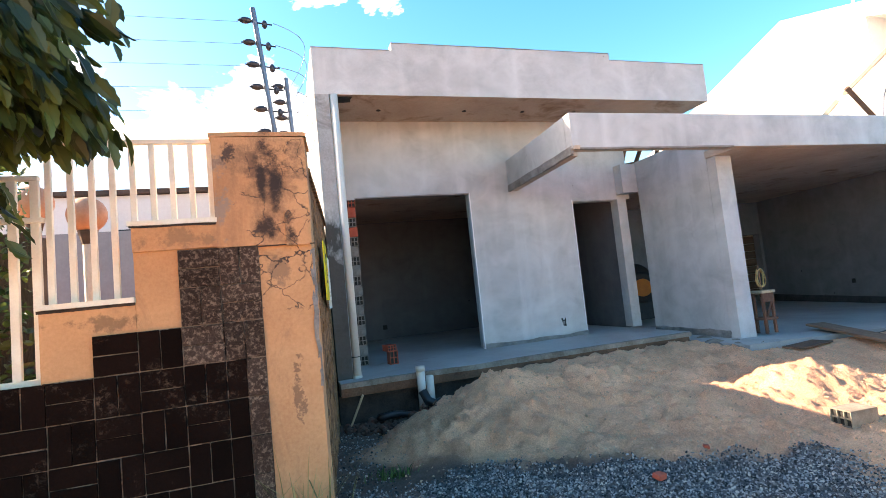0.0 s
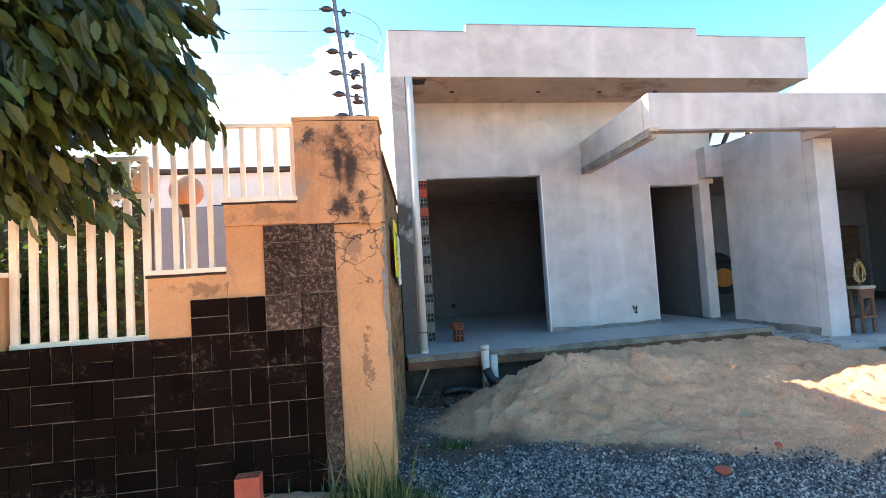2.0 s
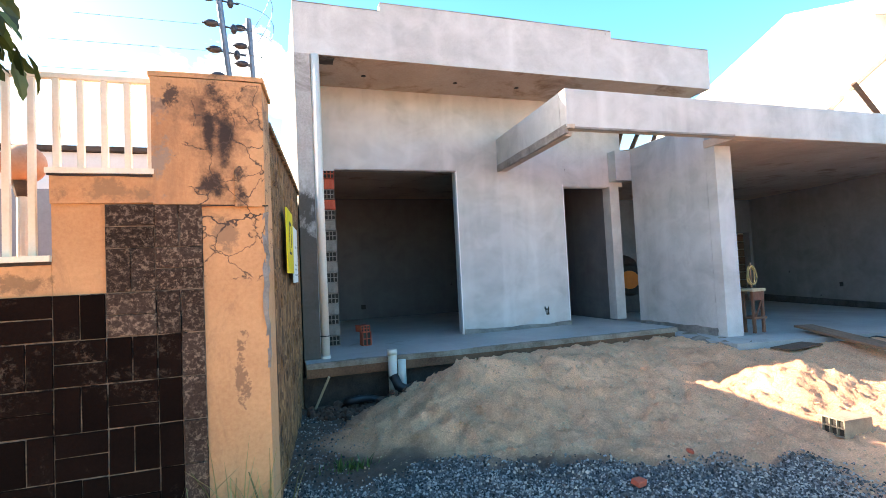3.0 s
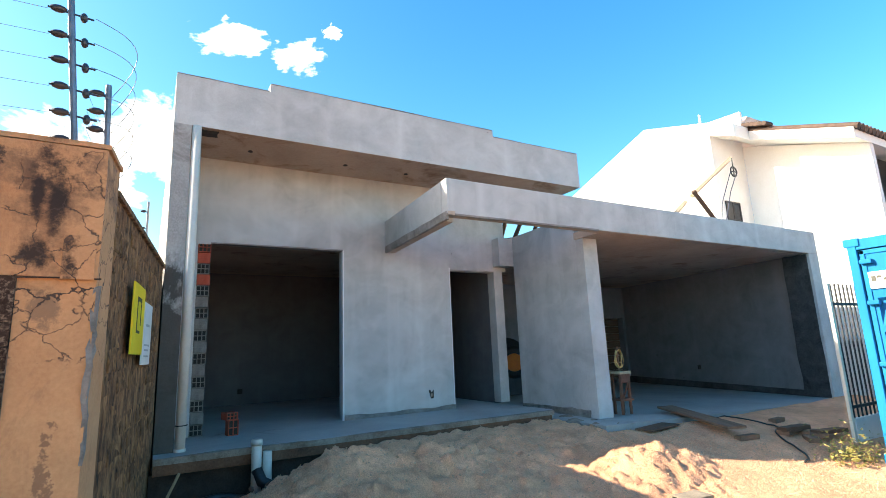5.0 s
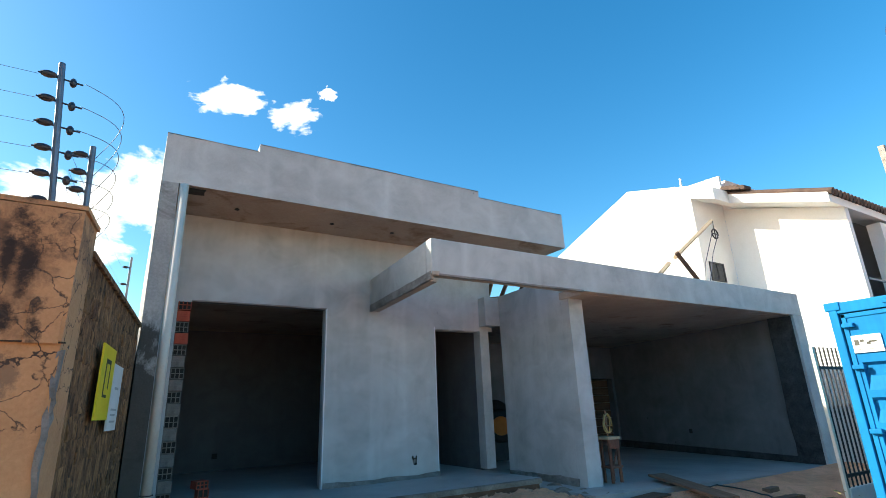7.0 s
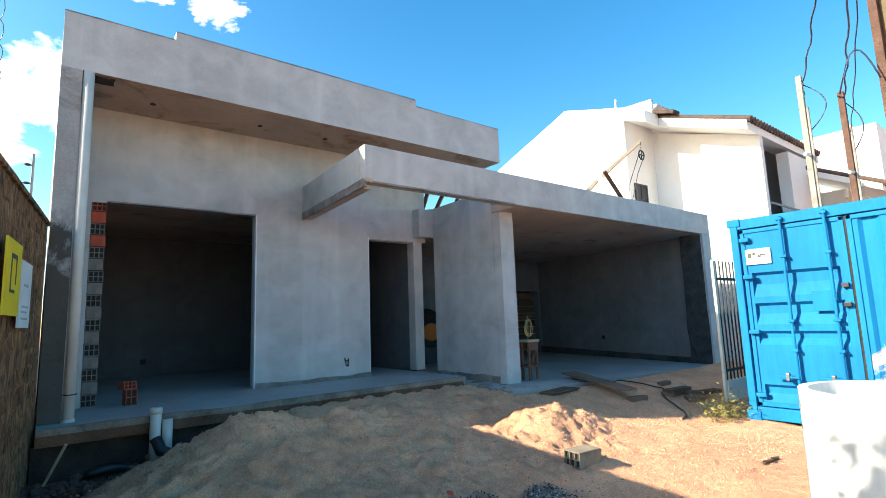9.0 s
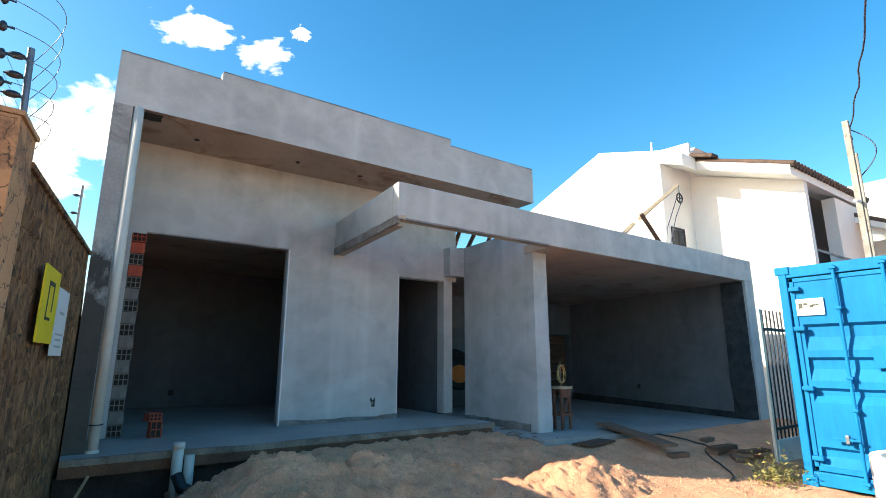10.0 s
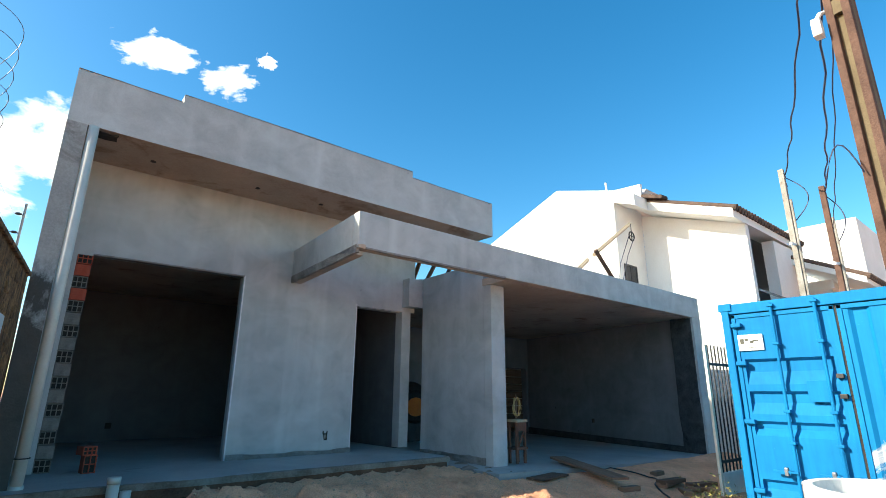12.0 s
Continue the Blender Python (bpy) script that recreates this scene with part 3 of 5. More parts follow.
# ---- the unfinished house ----
SOFFIT_Z, MID_Z, TOP_Z, EAVE_Y, FLOOR_Z = 3.76, 4.51, 4.40, -1.06, 0.03
structure("floor", prism(bmesh.new(), [(0.05, -1.38), (5.3, -1.32), (5.3, 9), (0.05, 9)], -0.12, FLOOR_Z), FLOOR, "bare grey cement floor slab of the house", "floor")
structure("footing", roughen(boxes((0.02, 5.3, -1.30, -1.0, -0.62, -0.122)), 0.02, 5, 3), DARK_SOIL, "rough dark footing under the slab edge", "footing")
structure("slab_edge", roughen(boxes((0.05, 5.2, -1.405, -1.385, -0.125, 0.005)), 0.010, 6, 6), surface("muddy_concrete", (0.08, 0.032, 0.018), (0.24, 0.115, 0.065), 3, 40, 0.95, relief=0.8, depth=0.02), "brown muddy front edge of the floor slab", "slab edge")
structure("slab_lip", roughen(boxes((0.05, 5.24, -1.412, -1.335, -0.03, FLOOR_Z + 0.003)), 0.012, 7, 8), surface("dusty_slab_lip", (0.12, 0.085, 0.06), (0.36, 0.31, 0.26), 3, 45, 0.95, relief=0.8, depth=0.02), "chipped dusty lip of the floor slab", "slab edge")
structure("garage_floor", prism(bmesh.new(), [(5.302, -2.35), (11.95, -2.55), (12.9, 9), (5.302, 9)], -0.7, [-0.10, -0.27, -0.14, -0.05]), FLOOR, "bare grey cement floor of the open garage", "floor")
structure("step", roughen(boxes((4.3, 5.32, -1.6, -1.30, -0.5, -0.19), (5.1, 5.66, -2.3, -1.3, -0.5, -0.12)), 0.10, 5.5, 8), surface("sandy_crumbled_cement", (0.12, 0.09, 0.07), (0.38, 0.31, 0.25), 4, 45, 0.95, relief=1.0, depth=0.04), "crumbled cement lip at the entrance", "step")

ROUGH_DARK = surface("rough_dark_strip", (0.022, 0.022, 0.023), (0.10, 0.10, 0.10), 4, 30, 0.95, relief=1.0, depth=0.03)
STAINED_CEMENT = surface("stained_bare_concrete", (0.24, 0.236, 0.225), (0.48, 0.47, 0.455), 0.9, 40, 0.95, relief=0.6, depth=0.012, spot=(0.17, 0.16, 0.145), spot_at=(0.52, 0.68), spot_scale=2)


def dark_foot_wall():
    """Bare cement wall that darkens raggedly towards the bottom."""
    m = STAINED_CEMENT.copy()
    m.name = "cement_darker_below"
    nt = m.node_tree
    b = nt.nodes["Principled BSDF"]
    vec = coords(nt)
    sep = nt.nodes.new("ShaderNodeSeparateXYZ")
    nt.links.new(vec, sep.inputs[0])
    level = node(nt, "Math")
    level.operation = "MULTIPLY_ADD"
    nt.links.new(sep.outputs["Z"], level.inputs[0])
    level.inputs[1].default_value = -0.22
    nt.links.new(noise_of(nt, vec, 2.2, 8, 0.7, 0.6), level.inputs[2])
    foot_dark = ramp(nt, level.outputs[0], ((-0.05, g3(0)), (0.12, g3(0.9))))
    nt.links.new(mix(nt, foot_dark, b.inputs["Base Color"].links[0].from_socket, (0.05, 0.045, 0.037)), b.inputs["Base Color"])
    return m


structure("wall_west", roughen(boxes((0.05, 0.24, EAVE_Y + 0.002, 8.0, -0.4, SOFFIT_Z)), 0.004, 4, 6), dark_foot_wall(), "bare concrete side wall of the house, darker towards the bottom")
front = bmesh.new()
for row in ((0.242, 0.45, 0.0, 0.2, FLOOR_Z, SOFFIT_Z), (0.45, 0.61, 0.0, 0.2, 2.53, SOFFIT_Z), (0.61, 2.485, 0.0, 0.2, 2.56, SOFFIT_Z), (2.485, 4.38, 0.0, 0.2, FLOOR_Z, SOFFIT_Z)):
    box(front, *row)
structure("wall_front", front, PLASTER, "grey cement-rendered front wall with two doorless openings")
structure("wall_entry", boxes((4.382, 5.70, 0.16, 0.34, 2.36, SOFFIT_Z), (5.41, 5.60, 0.14, 0.34, FLOOR_Z, 2.36), (4.382, 5.41, 0.20, 0.34, 2.35, 2.36)), PLASTER, "grey rendered wall over the entrance doorway")
structure("wall_south", boxes((0.222, 6.56, 7.8, 8.0, 0.0, SOFFIT_Z)), PLASTER_IN_SHADE, "plain back wall of the house")
structure("wall_room_back", boxes((0.222, 4.20, 4.1, 4.25, 0.0, 2.75)), PLASTER_IN_SHADE, "grey rendered back wall of the front room")
structure("wall_room_side", boxes((4.20, 4.378, 0.202, 7.8, 0.0, SOFFIT_Z)), PLASTER_IN_SHADE, "grey rendered inner wall beside the hall")
structure("wall_hall_back", boxes((4.38, 5.8, 3.3, 3.45, 0.0, 2.8)), PLASTER_IN_SHADE, "grey rendered end wall of the hall")
structure("wall_east", boxes((5.5, 5.65, 0.342, 7.8, 2.93, SOFFIT_Z)), PLASTER, "grey rendered upper side wall of the house")
structure("wall_hall_side", boxes((5.45, 5.6, 0.342, 2.4, 0.0, 2.8)), PLASTER_IN_SHADE, "grey rendered wall beside the hall")
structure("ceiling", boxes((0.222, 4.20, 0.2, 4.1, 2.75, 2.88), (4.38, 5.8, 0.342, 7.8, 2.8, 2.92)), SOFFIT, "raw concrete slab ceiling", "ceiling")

roof_ob = structure("roof_slab", boxes((0.05, 6.58, EAVE_Y, 8.0, SOFFIT_Z, 3.88)), [PLASTER, SOFFIT], "deep grey concrete eave slab of the flat roof", "roof")
for f in roof_ob.data.polygons:
    if f.normal.z < -0.9:
        f.material_index = 1
parapet_front = bmesh.new()
plate(parapet_front, [(0.05, 3.88), (6.58, 3.88), (6.58, TOP_Z), (4.70, TOP_Z), (4.70, MID_Z), (1.14, MID_Z), (1.14, TOP_Z), (0.05, TOP_Z)], "y", EAVE_Y, EAVE_Y + 0.14)
structure("parapet", parapet_front, PLASTER, "grey rendered parapet with a raised middle", "parapet")
structure("parapet_west", boxes((0.05, 0.19, EAVE_Y + 0.141, 8.0, 3.88, TOP_Z)), PLASTER, "grey rendered side parapet of the flat roof", "parapet")
structure("parapet_east", boxes((6.44, 6.58, EAVE_Y + 0.141, 8.0, 3.88, TOP_Z)), PLASTER, "grey rendered side parapet of the flat roof", "parapet")
structure("parapet_cap", roughen(boxes((1.145, 4.695, EAVE_Y - 0.004, EAVE_Y + 0.144, MID_Z + 0.001, MID_Z + 0.012), (0.05, 1.135, EAVE_Y - 0.004, EAVE_Y + 0.144, TOP_Z + 0.001, TOP_Z + 0.012), (4.705, 6.58, EAVE_Y - 0.004, EAVE_Y + 0.144, TOP_Z + 0.001, TOP_Z + 0.012)), 0.006, 4, 5), ROUGH_EDGE, "thin rough mortar cap along the parapet", "cap")


def spot_hole(x, y, z, r=0.035):
    bm = bmesh.new()
    bmesh.ops.create_cone(bm, cap_ends=True, segments=10, radius1=r, radius2=r * 0.8, depth=0.012, matrix=Matrix.Translation((x, y, z - 0.004)))
    return tagged(mesh_object("conduit_box", bm, HOLE_SHADE), "small round electrical box cast in the soffit", "electrical box", "soffit boxes")


for x in (1.0, 2.35, 3.35, 4.3):
    spot_hole(x, -0.5, SOFFIT_Z)
structure("soffit_break", roughen(boxes((0.33, 0.55, -1.02, -0.8, SOFFIT_Z - 0.012, SOFFIT_Z - 0.002)), 0.02, 7, 3), HOLE_SHADE, "broken patch in the soffit round the rain pipe", "patch")

# canopy over entrance and garage
BEAM_LO, BEAM_HI, BEAM_Y = 2.61, 3.08, -2.30
canopy = bmesh.new()
prism(canopy, [(3.02, BEAM_Y), (11.96, BEAM_Y), (11.96, BEAM_Y + 0.16), (3.032, BEAM_Y + 0.16)], BEAM_LO, BEAM_HI)
prism(canopy, [(3.032, BEAM_Y + 0.162), (3.20, BEAM_Y + 0.162), (3.36, -0.002), (3.19, -0.002)], BEAM_LO - 0.05, BEAM_HI)
bmesh.ops.bevel(canopy, geom=canopy.edges[:], offset=0.018, segments=2, affect="EDGES", profile=0.6)
canopy_ob = structure("canopy_beam", canopy, [PLASTER, SOFFIT], "grey rendered canopy beam that runs over entrance and garage", "beam")
for f in canopy_ob.data.polygons:
    if f.normal.z < -0.9:
        f.material_index = 1
structure("beam_edge", roughen(boxes((3.02, 5.6, BEAM_Y - 0.005, BEAM_Y + 0.03, BEAM_LO - 0.006, BEAM_LO + 0.018)), 0.010, 8, 8), ROUGH_EDGE, "rough unrendered lower edge of the canopy beam", "edge")
structure("beam_return_edge", roughen(prism(bmesh.new(), [(3.015, BEAM_Y + 0.02), (3.055, BEAM_Y + 0.02), (3.21, -0.03), (3.17, -0.03)], BEAM_LO - 0.062, BEAM_LO + 0.045), 0.014, 8, 8), ROUGH_EDGE, "dark stained lower edge of the canopy return", "edge")
structure("canopy_chip", roughen(boxes((3.022, 3.12, BEAM_Y - 0.006, BEAM_Y + 0.06, BEAM_LO - 0.012, BEAM_LO + 0.04)), 0.02, 9, 3), SOFFIT, "chipped brown corner of the canopy beam", "chip")
# runs on unseen past the back wall, added to keep the sun out
structure("garage_ceiling", prism(bmesh.new(), [(5.91, BEAM_Y + 0.161), (11.96, BEAM_Y + 0.161), (13.5, 6.7), (5.91, 6.7)], BEAM_LO, 2.72), SOFFIT, "raw concrete slab over the garage, carried on unseen behind it", "ceiling")
blade = bmesh.new()
plate(blade, [(-1.65, -0.5), (-0.05, -0.5), (-0.05, 2.46), (0.14, 2.47), (0.14, 2.98), (-1.65, 3.01)], "x", 5.74, 5.90)
structure("wall_blade", blade, PLASTER, "tall grey rendered screen wall beside the entrance")
structure("entry_lintel", boxes((5.42, 5.738, -0.05, 0.158, 2.44, 2.96)), PLASTER, "grey rendered lintel from the screen wall to the house", "lintel")
structure("column_pad", boxes((5.72, 5.908, BEAM_Y + 0.162, -1.652, BEAM_LO + 0.001, 2.72)), SOFFIT, "raw concrete slab edge over the column", "slab edge")
structure("column", boxes((5.74, 6.04, -1.82, -1.652, -0.5, BEAM_LO), bevel=0.006), PLASTER, "pale grey rendered column under the canopy", "column")
structure("wall_garage_east", prism(bmesh.new(), [(11.61, BEAM_Y + 0.162), (11.96, BEAM_Y + 0.162), (13.5, 6.6), (13.1, 6.6)], -0.6, BEAM_LO), PLASTER_GARAGE_SHADE, "grey rendered side wall of the garage, shade in its colour")
structure("wall_garage_end", roughen(boxes((11.59, 11.96, BEAM_Y + 0.004, BEAM_Y + 0.16, -0.6, BEAM_LO - 0.002)), 0.008, 6, 5), PLASTER, "rendered end of the garage wall with a rough inner edge")
structure("wall_garage_edge", roughen(boxes((11.565, 11.64, BEAM_Y + 0.05, BEAM_Y + 0.52, -0.3, BEAM_LO - 0.01)), 0.025, 8, 6), ROUGH_DARK, "bare broken edge strip inside the garage wall", "edge")
structure("skirting_strip", prism(bmesh.new(), [(11.55, -2.1), (11.615, -2.1), (12.56, 3.5), (12.50, 3.5)], -0.3, [-0.14, -0.14, -0.02, -0.02]), ROUGH_DARK, "dark strip at the foot of the garage wall", "skirting")
back = bmesh.new()
for row in ((7.4, 9.4, 3.4, 3.6, -0.2, BEAM_LO - 0.002), (9.4, 12.46, 3.4, 3.6, 1.69, BEAM_LO - 0.002), (12.46, 12.6, 3.4, 3.6, -0.2, BEAM_LO - 0.002)):
    box(back, *row)
structure("wall_garage_back", back, PLASTER_GARAGE_SHADE, "grey rendered back wall of the garage with a wide opening")
# unseen plain walls that close the space behind the garage
structure("wall_yard", boxes((9.2, 13.06, 6.4, 6.58, -0.1, 2.588)), PLASTER_IN_SHADE, "plain wall behind the garage opening")
structure("wall_hall_far", boxes((5.82, 9.198, 6.4, 6.58, -0.1, 2.588)), PLASTER_IN_SHADE, "plain wall behind the hall")

hoarding = thing("plank_stack", "brown shuttering planks leaned across the garage's back opening", "planks")
for k in range(8):
    part("plank", boxes((9.5, 12.5, 3.62 + 0.012 * (k % 2), 3.65 + 0.012 * (k % 2), -0.05 + 0.215 * k, 0.15 + 0.215 * k), bevel=0.004), WOOD, hoarding)

bead = structure("trim_opening", boxes((2.47, 2.489, -0.006, 0.06, -0.03, 2.56)), WHITE_TRIM, "white corner bead on the front opening", "trim")
structure("trim_entry", boxes((4.368, 4.384, -0.006, 0.05, 0.05, 2.36)), WHITE_TRIM, "white corner bead at the entrance", "trim")
structure("base_crust", roughen(boxes((2.50, 4.37, -0.035, 0.01, 0.02, 0.09)), 0.03, 9, 9), ROUGH_EDGE, "rough cement crust at the foot of the front wall", "crust")
structure("blade_crust", roughen(boxes((5.715, 5.75, -1.67, -0.07, -0.14, 0.01)), 0.03, 14, 7), ROUGH_EDGE, "rough cement crust at the foot of the screen wall", "crust")
structure("lintel_crust", roughen(boxes((0.61, 2.47, -0.008, 0.10, 2.545, 2.564)), 0.012, 7, 6), ROUGH_EDGE, "ragged render along the top of the opening", "crust")

# socket hole, its conduit left hanging
socket = thing("socket_box", "dark square socket hole chipped into the front wall", "socket")
# a thin dark slab stands for the shaded hole
part("hole", roughen(boxes((3.905, 3.985, -0.006, 0.004, 0.22, 0.365)), 0.022, 16, 4), HOLE_SHADE, socket)
part("box", boxes((3.922, 3.96, -0.010, -0.004, 0.245, 0.305), bevel=0.004), GREY_BRICK, socket)
for x, y, z in ((12.05, 0.8, 0.28), (4.98, 3.296, 0.35), (1.65, 4.096, 0.3)):
    tagged(mesh_object("socket_hole", boxes((x - 0.05, x + 0.05, y - 0.02, y, z - 0.05, z + 0.05), bevel=0.006), HOLE_SHADE), "small dark socket hole in the inner wall", "socket", "inner sockets")


# ---- hollow bricks ----
def hollow_brick(w, h, depth, across, up):
    """The end of a hollow clay block: its rim and ribs; callers fill the channels with a dark block for shade. Faces
    -y.
    """
    bm = bmesh.new()
    t = 0.009
    cw, ch = (w - t * (across + 1)) / across, (h - t * (up + 1)) / up
    for i in range(across + 1):
        box(bm, i * (cw + t), i * (cw + t) + t, 0, depth, 0, h)
    for j in range(up + 1):
        for i in range(across):
            x = t + i * (cw + t)
            box(bm, x, x + cw, 0, depth, j * (ch + t), j * (ch + t) + t)
    return bm


def ridged_brick(w, h, depth):
    bm = boxes((0, w, 0.004, depth, 0, h))
    for j in range(5):
        z = h * (j + 0.5) / 5
        box(bm, 0.001, w - 0.001, 0, 0.004, z - h * 0.07, z + h * 0.07)
    return bm


jamb = thing("brick_jamb", "toothed edge of hollow bricks, red above and mortar grey below", "brickwork", kind="structure")
W_B, H_B = 0.156, 0.139
for k in range(17):
    z = FLOOR_Z + 0.004 + k * 0.149
    stuff = RED_CLAY if k >= 13 else GREY_BRICK
    if k % 2 == 0:
        b = part("brick", hollow_brick(W_B, H_B, 0.19, 3, 2), RED_CLAY if k == 16 else GREY_BRICK, jamb)
        core = part("channel_shade", boxes((0.004, W_B - 0.004, 0.022, 0.18, 0.004, H_B - 0.004)), HOLE_SHADE, b)
    else:
        b = part("brick", ridged_brick(W_B, H_B, 0.19), stuff, jamb)
    b.location = (0.452 + 0.006 * math.sin(k * 2.1), 0.004 + 0.006 * math.cos(k * 1.7), z)
part("mortar", roughen(boxes((0.46, 0.602, 0.10, 0.19, FLOOR_Z, 2.53)), 0.006, 6, 4), ROUGH_EDGE, jamb)


def loose_brick(name, label, m, mats, across=3, up=2, size=(0.14, 0.09, 0.19)):
    root = tagged(mesh_object(name, hollow_brick(size[0], size[1], size[2], across, up), mats), label, "brick")
    part("channel_shade", boxes((0.004, size[0] - 0.004, 0.022, size[2] - 0.004, 0.004, size[1] - 0.004)), HOLE_SHADE, root)
    root.matrix_world = m
    return root


loose_brick("hollow_brick", "red hollow clay brick standing on end on the slab", pose(0.88, -0.28, FLOOR_Z, 0, 0, 8), RED_CLAY, 2, 2, (0.125, 0.19, 0.14))
loose_brick("hollow_brick", "red hollow clay brick lying on top of another", pose(0.855, -0.30, FLOOR_Z + 0.192, 0, 0, 14), RED_CLAY)
loose_brick("concrete_block", "tan hollow block lying on the sand", pose(3.877, -4.37, ground_height(3.98, -4.46) - 0.012, 0, 0, -95), surface("tan_block", (0.17, 0.13, 0.095), (0.33, 0.27, 0.2), 7, 60, 0.95, relief=0.5), 3, 2, (0.19, 0.14, 0.28))
loose_brick("hollow_brick", "bright red hollow brick standing by the clad wall", pose(-1.27, -4.64, ground_height(-1.2, -4.6) + 0.25, -90, 0, 0), RED_CLAY, 3, 2, (0.14, 0.10, 0.25))

# ---- pipes ----
down = thing("rain_pipe", "white plastic rain pipe down the front corner", "pipe")
part("pipe", rod(bmesh.new(), (0.30, EAVE_Y + 0.02, -0.12), (0.30, EAVE_Y + 0.02, SOFFIT_Z), 0.052, sides=20), WHITE_PVC, down, smooth=True)
part("collar", rod(bmesh.new(), (0.30, EAVE_Y + 0.02, -0.02), (0.30, EAVE_Y + 0.02, 0.06), 0.06, sides=20), WHITE_PVC, down, smooth=True)
part("tie", tube(bmesh.new(), [(0.30 + 0.062 * math.cos(a * 0.5), EAVE_Y + 0.02 + 0.062 * math.sin(a * 0.5), 0.3) for a in range(13)], 0.006), BLACK_HOSE, down)
stub = thing("drain_stub", "two white drain pipe ends beside the slab", "pipe")
part("tall_pipe", rod(bmesh.new(), (1.01, -1.5, -0.42), (1.01, -1.5, 0.11), 0.052, sides=18), WHITE_PVC, stub, smooth=True)
part("socket", rod(bmesh.new(), (1.01, -1.5, 0.07), (1.01, -1.5, 0.13), 0.058, sides=18), WHITE_PVC, stub, smooth=True)
part("short_pipe", rod(bmesh.new(), (1.12, -1.5, -0.42), (1.12, -1.5, 0.0), 0.048, sides=18), WHITE_PVC, stub, smooth=True)
part("elbow", tube(bmesh.new(), [(1.01, -1.5, -0.17), (1.06, -1.55, -0.29), (1.14, -1.6, -0.33), (1.22, -1.6, -0.31)], 0.058, 12), BLACK_HOSE, stub, "black drain elbow", True)
hose = tagged(mesh_object("drain_hose", tube(bmesh.new(), [(0.45 + 0.05 * k, -1.47 - 0.04 * math.sin(k * 0.7), -0.42 + 0.03 * math.sin(k * 0.5)) for k in range(12)], 0.04, 10), BLACK_HOSE, smooth=True), "black corrugated drain hose lying in the trench", "hose")
stick = tagged(mesh_object("lath", boxes((-0.012, 0.012, -0.012, 0.012, 0, 0.42), bevel=0.003), PALE_WOOD), "pale wooden lath leaning by the rain pipe", "lath")
stick.matrix_world = pose(0.13, -1.42, -0.46, 20, 22, 0)


# ---- boundary wall on the left ----
def along(s, off=0.0):
    """A place on the boundary wall's face: s metres back from its front corner, off metres out of it."""
    d = Vector((0.115, 0.9934))
    return Vector((-0.32, -4.25)) + d * s + Vector((0.9934, -0.115)) * off


def strip(s0, s1, o0, o1):
    return [tuple(along(s0, o0)), tuple(along(s0, o1)), tuple(along(s1, o1)), tuple(along(s1, o0))]


WALL_FOOT = -0.6
side = bmesh.new()
prism(side, strip(0.36, 3.18, -0.20, -0.013), WALL_FOOT, 2.0)
box(side, -0.2, 0.03, -1.08, 9.6, WALL_FOOT, 1.92)
side_ob = structure("wall_boundary", side, MORTAR, "weathered brown brick boundary wall with rough mortar")
coping = structure("coping", roughen(prism(bmesh.new(), strip(0.36, 3.2, -0.22, 0.012), 2.0, 2.035), 0.006, 5, 3), MORTAR, "crumbled mortar cap on the boundary wall", "coping")

pillar = bmesh.new()
prism(pillar, [(-0.89, -4.25), (-0.32, -4.25), tuple(along(0.36, 0)), (-0.89, -3.86)], WALL_FOOT, 2.155)
structure("gate_pillar", pillar, ORANGE, "orange-painted pillar, cracked and black with mould", "pillar")
structure("pillar_head", roughen(prism(bmesh.new(), [(-0.89, -4.272), (-0.315, -4.272), (-0.315, -4.252), (-0.89, -4.252)], 1.44, 2.15), 0.004, 4, 5), ORANGE, "proud upper render of the orange pillar, black with mould", "pillar")
structure("pillar_patch", roughen(boxes((-0.475, -0.33, -4.284, -4.274, 1.425, 1.66), bevel=0.004), 0.003, 6, 2), ORANGE, "raised square render patch on the pillar", "patch")
structure("corner_scar", roughen(boxes((-0.335, -0.312, -4.258, -4.20, 0.5, 1.39)), 0.03, 11, 10), ROUGH_EDGE, "grey broken corner of the pillar", "scar")
structure("render_band", roughen(boxes((-1.358, -0.886, -4.270, -4.248, 1.45, 1.60)), 0.004, 5, 4), ORANGE, "proud orange render under the pale ledge", "render")
structure("pillar_cap", roughen(prism(bmesh.new(), [(-0.905, -4.265), (-0.305, -4.265), tuple(along(0.37, 0.015)), (-0.905, -3.85)], 2.157, 2.185), 0.006, 5, 4), ORANGE, "worn cap of the orange pillar", "cap")
ledges = boxes((-1.36, -0.892, -4.246, -4.06, WALL_FOOT, 1.605), (-1.85, -1.362, -4.246, -4.06, WALL_FOOT, 1.15), (-2.72, -1.852, -4.244, -4.06, WALL_FOOT, 0.70), (-9.0, -2.722, -4.25, -4.06, WALL_FOOT, 1.19))
structure("wall_stepped", ledges, ORANGE, "orange-painted stepped street wall with peeling edges")
structure("ledge", roughen(boxes((-1.38, -0.882, -4.275, -4.04, 1.607, 1.637), (-1.86, -1.362, -4.275, -4.04, 1.152, 1.182), (-9.0, -2.70, -4.28, -4.04, 1.192, 1.222)), 0.004, 6, 3), FENCE_WHITE, "pale painted ledges on the stepped wall", "ledge")
structure("ledge_stain", roughen(boxes((-1.37, -0.886, -4.277, -4.27, 1.592, 1.604), (-1.86, -1.364, -4.254, -4.247, 1.132, 1.150), (-0.66, -0.30, -4.276, -4.268, 1.430, 1.437)), 0.005, 9, 7), DARK_SOIL, "black mould line under the pale ledges and the cap", "stain")
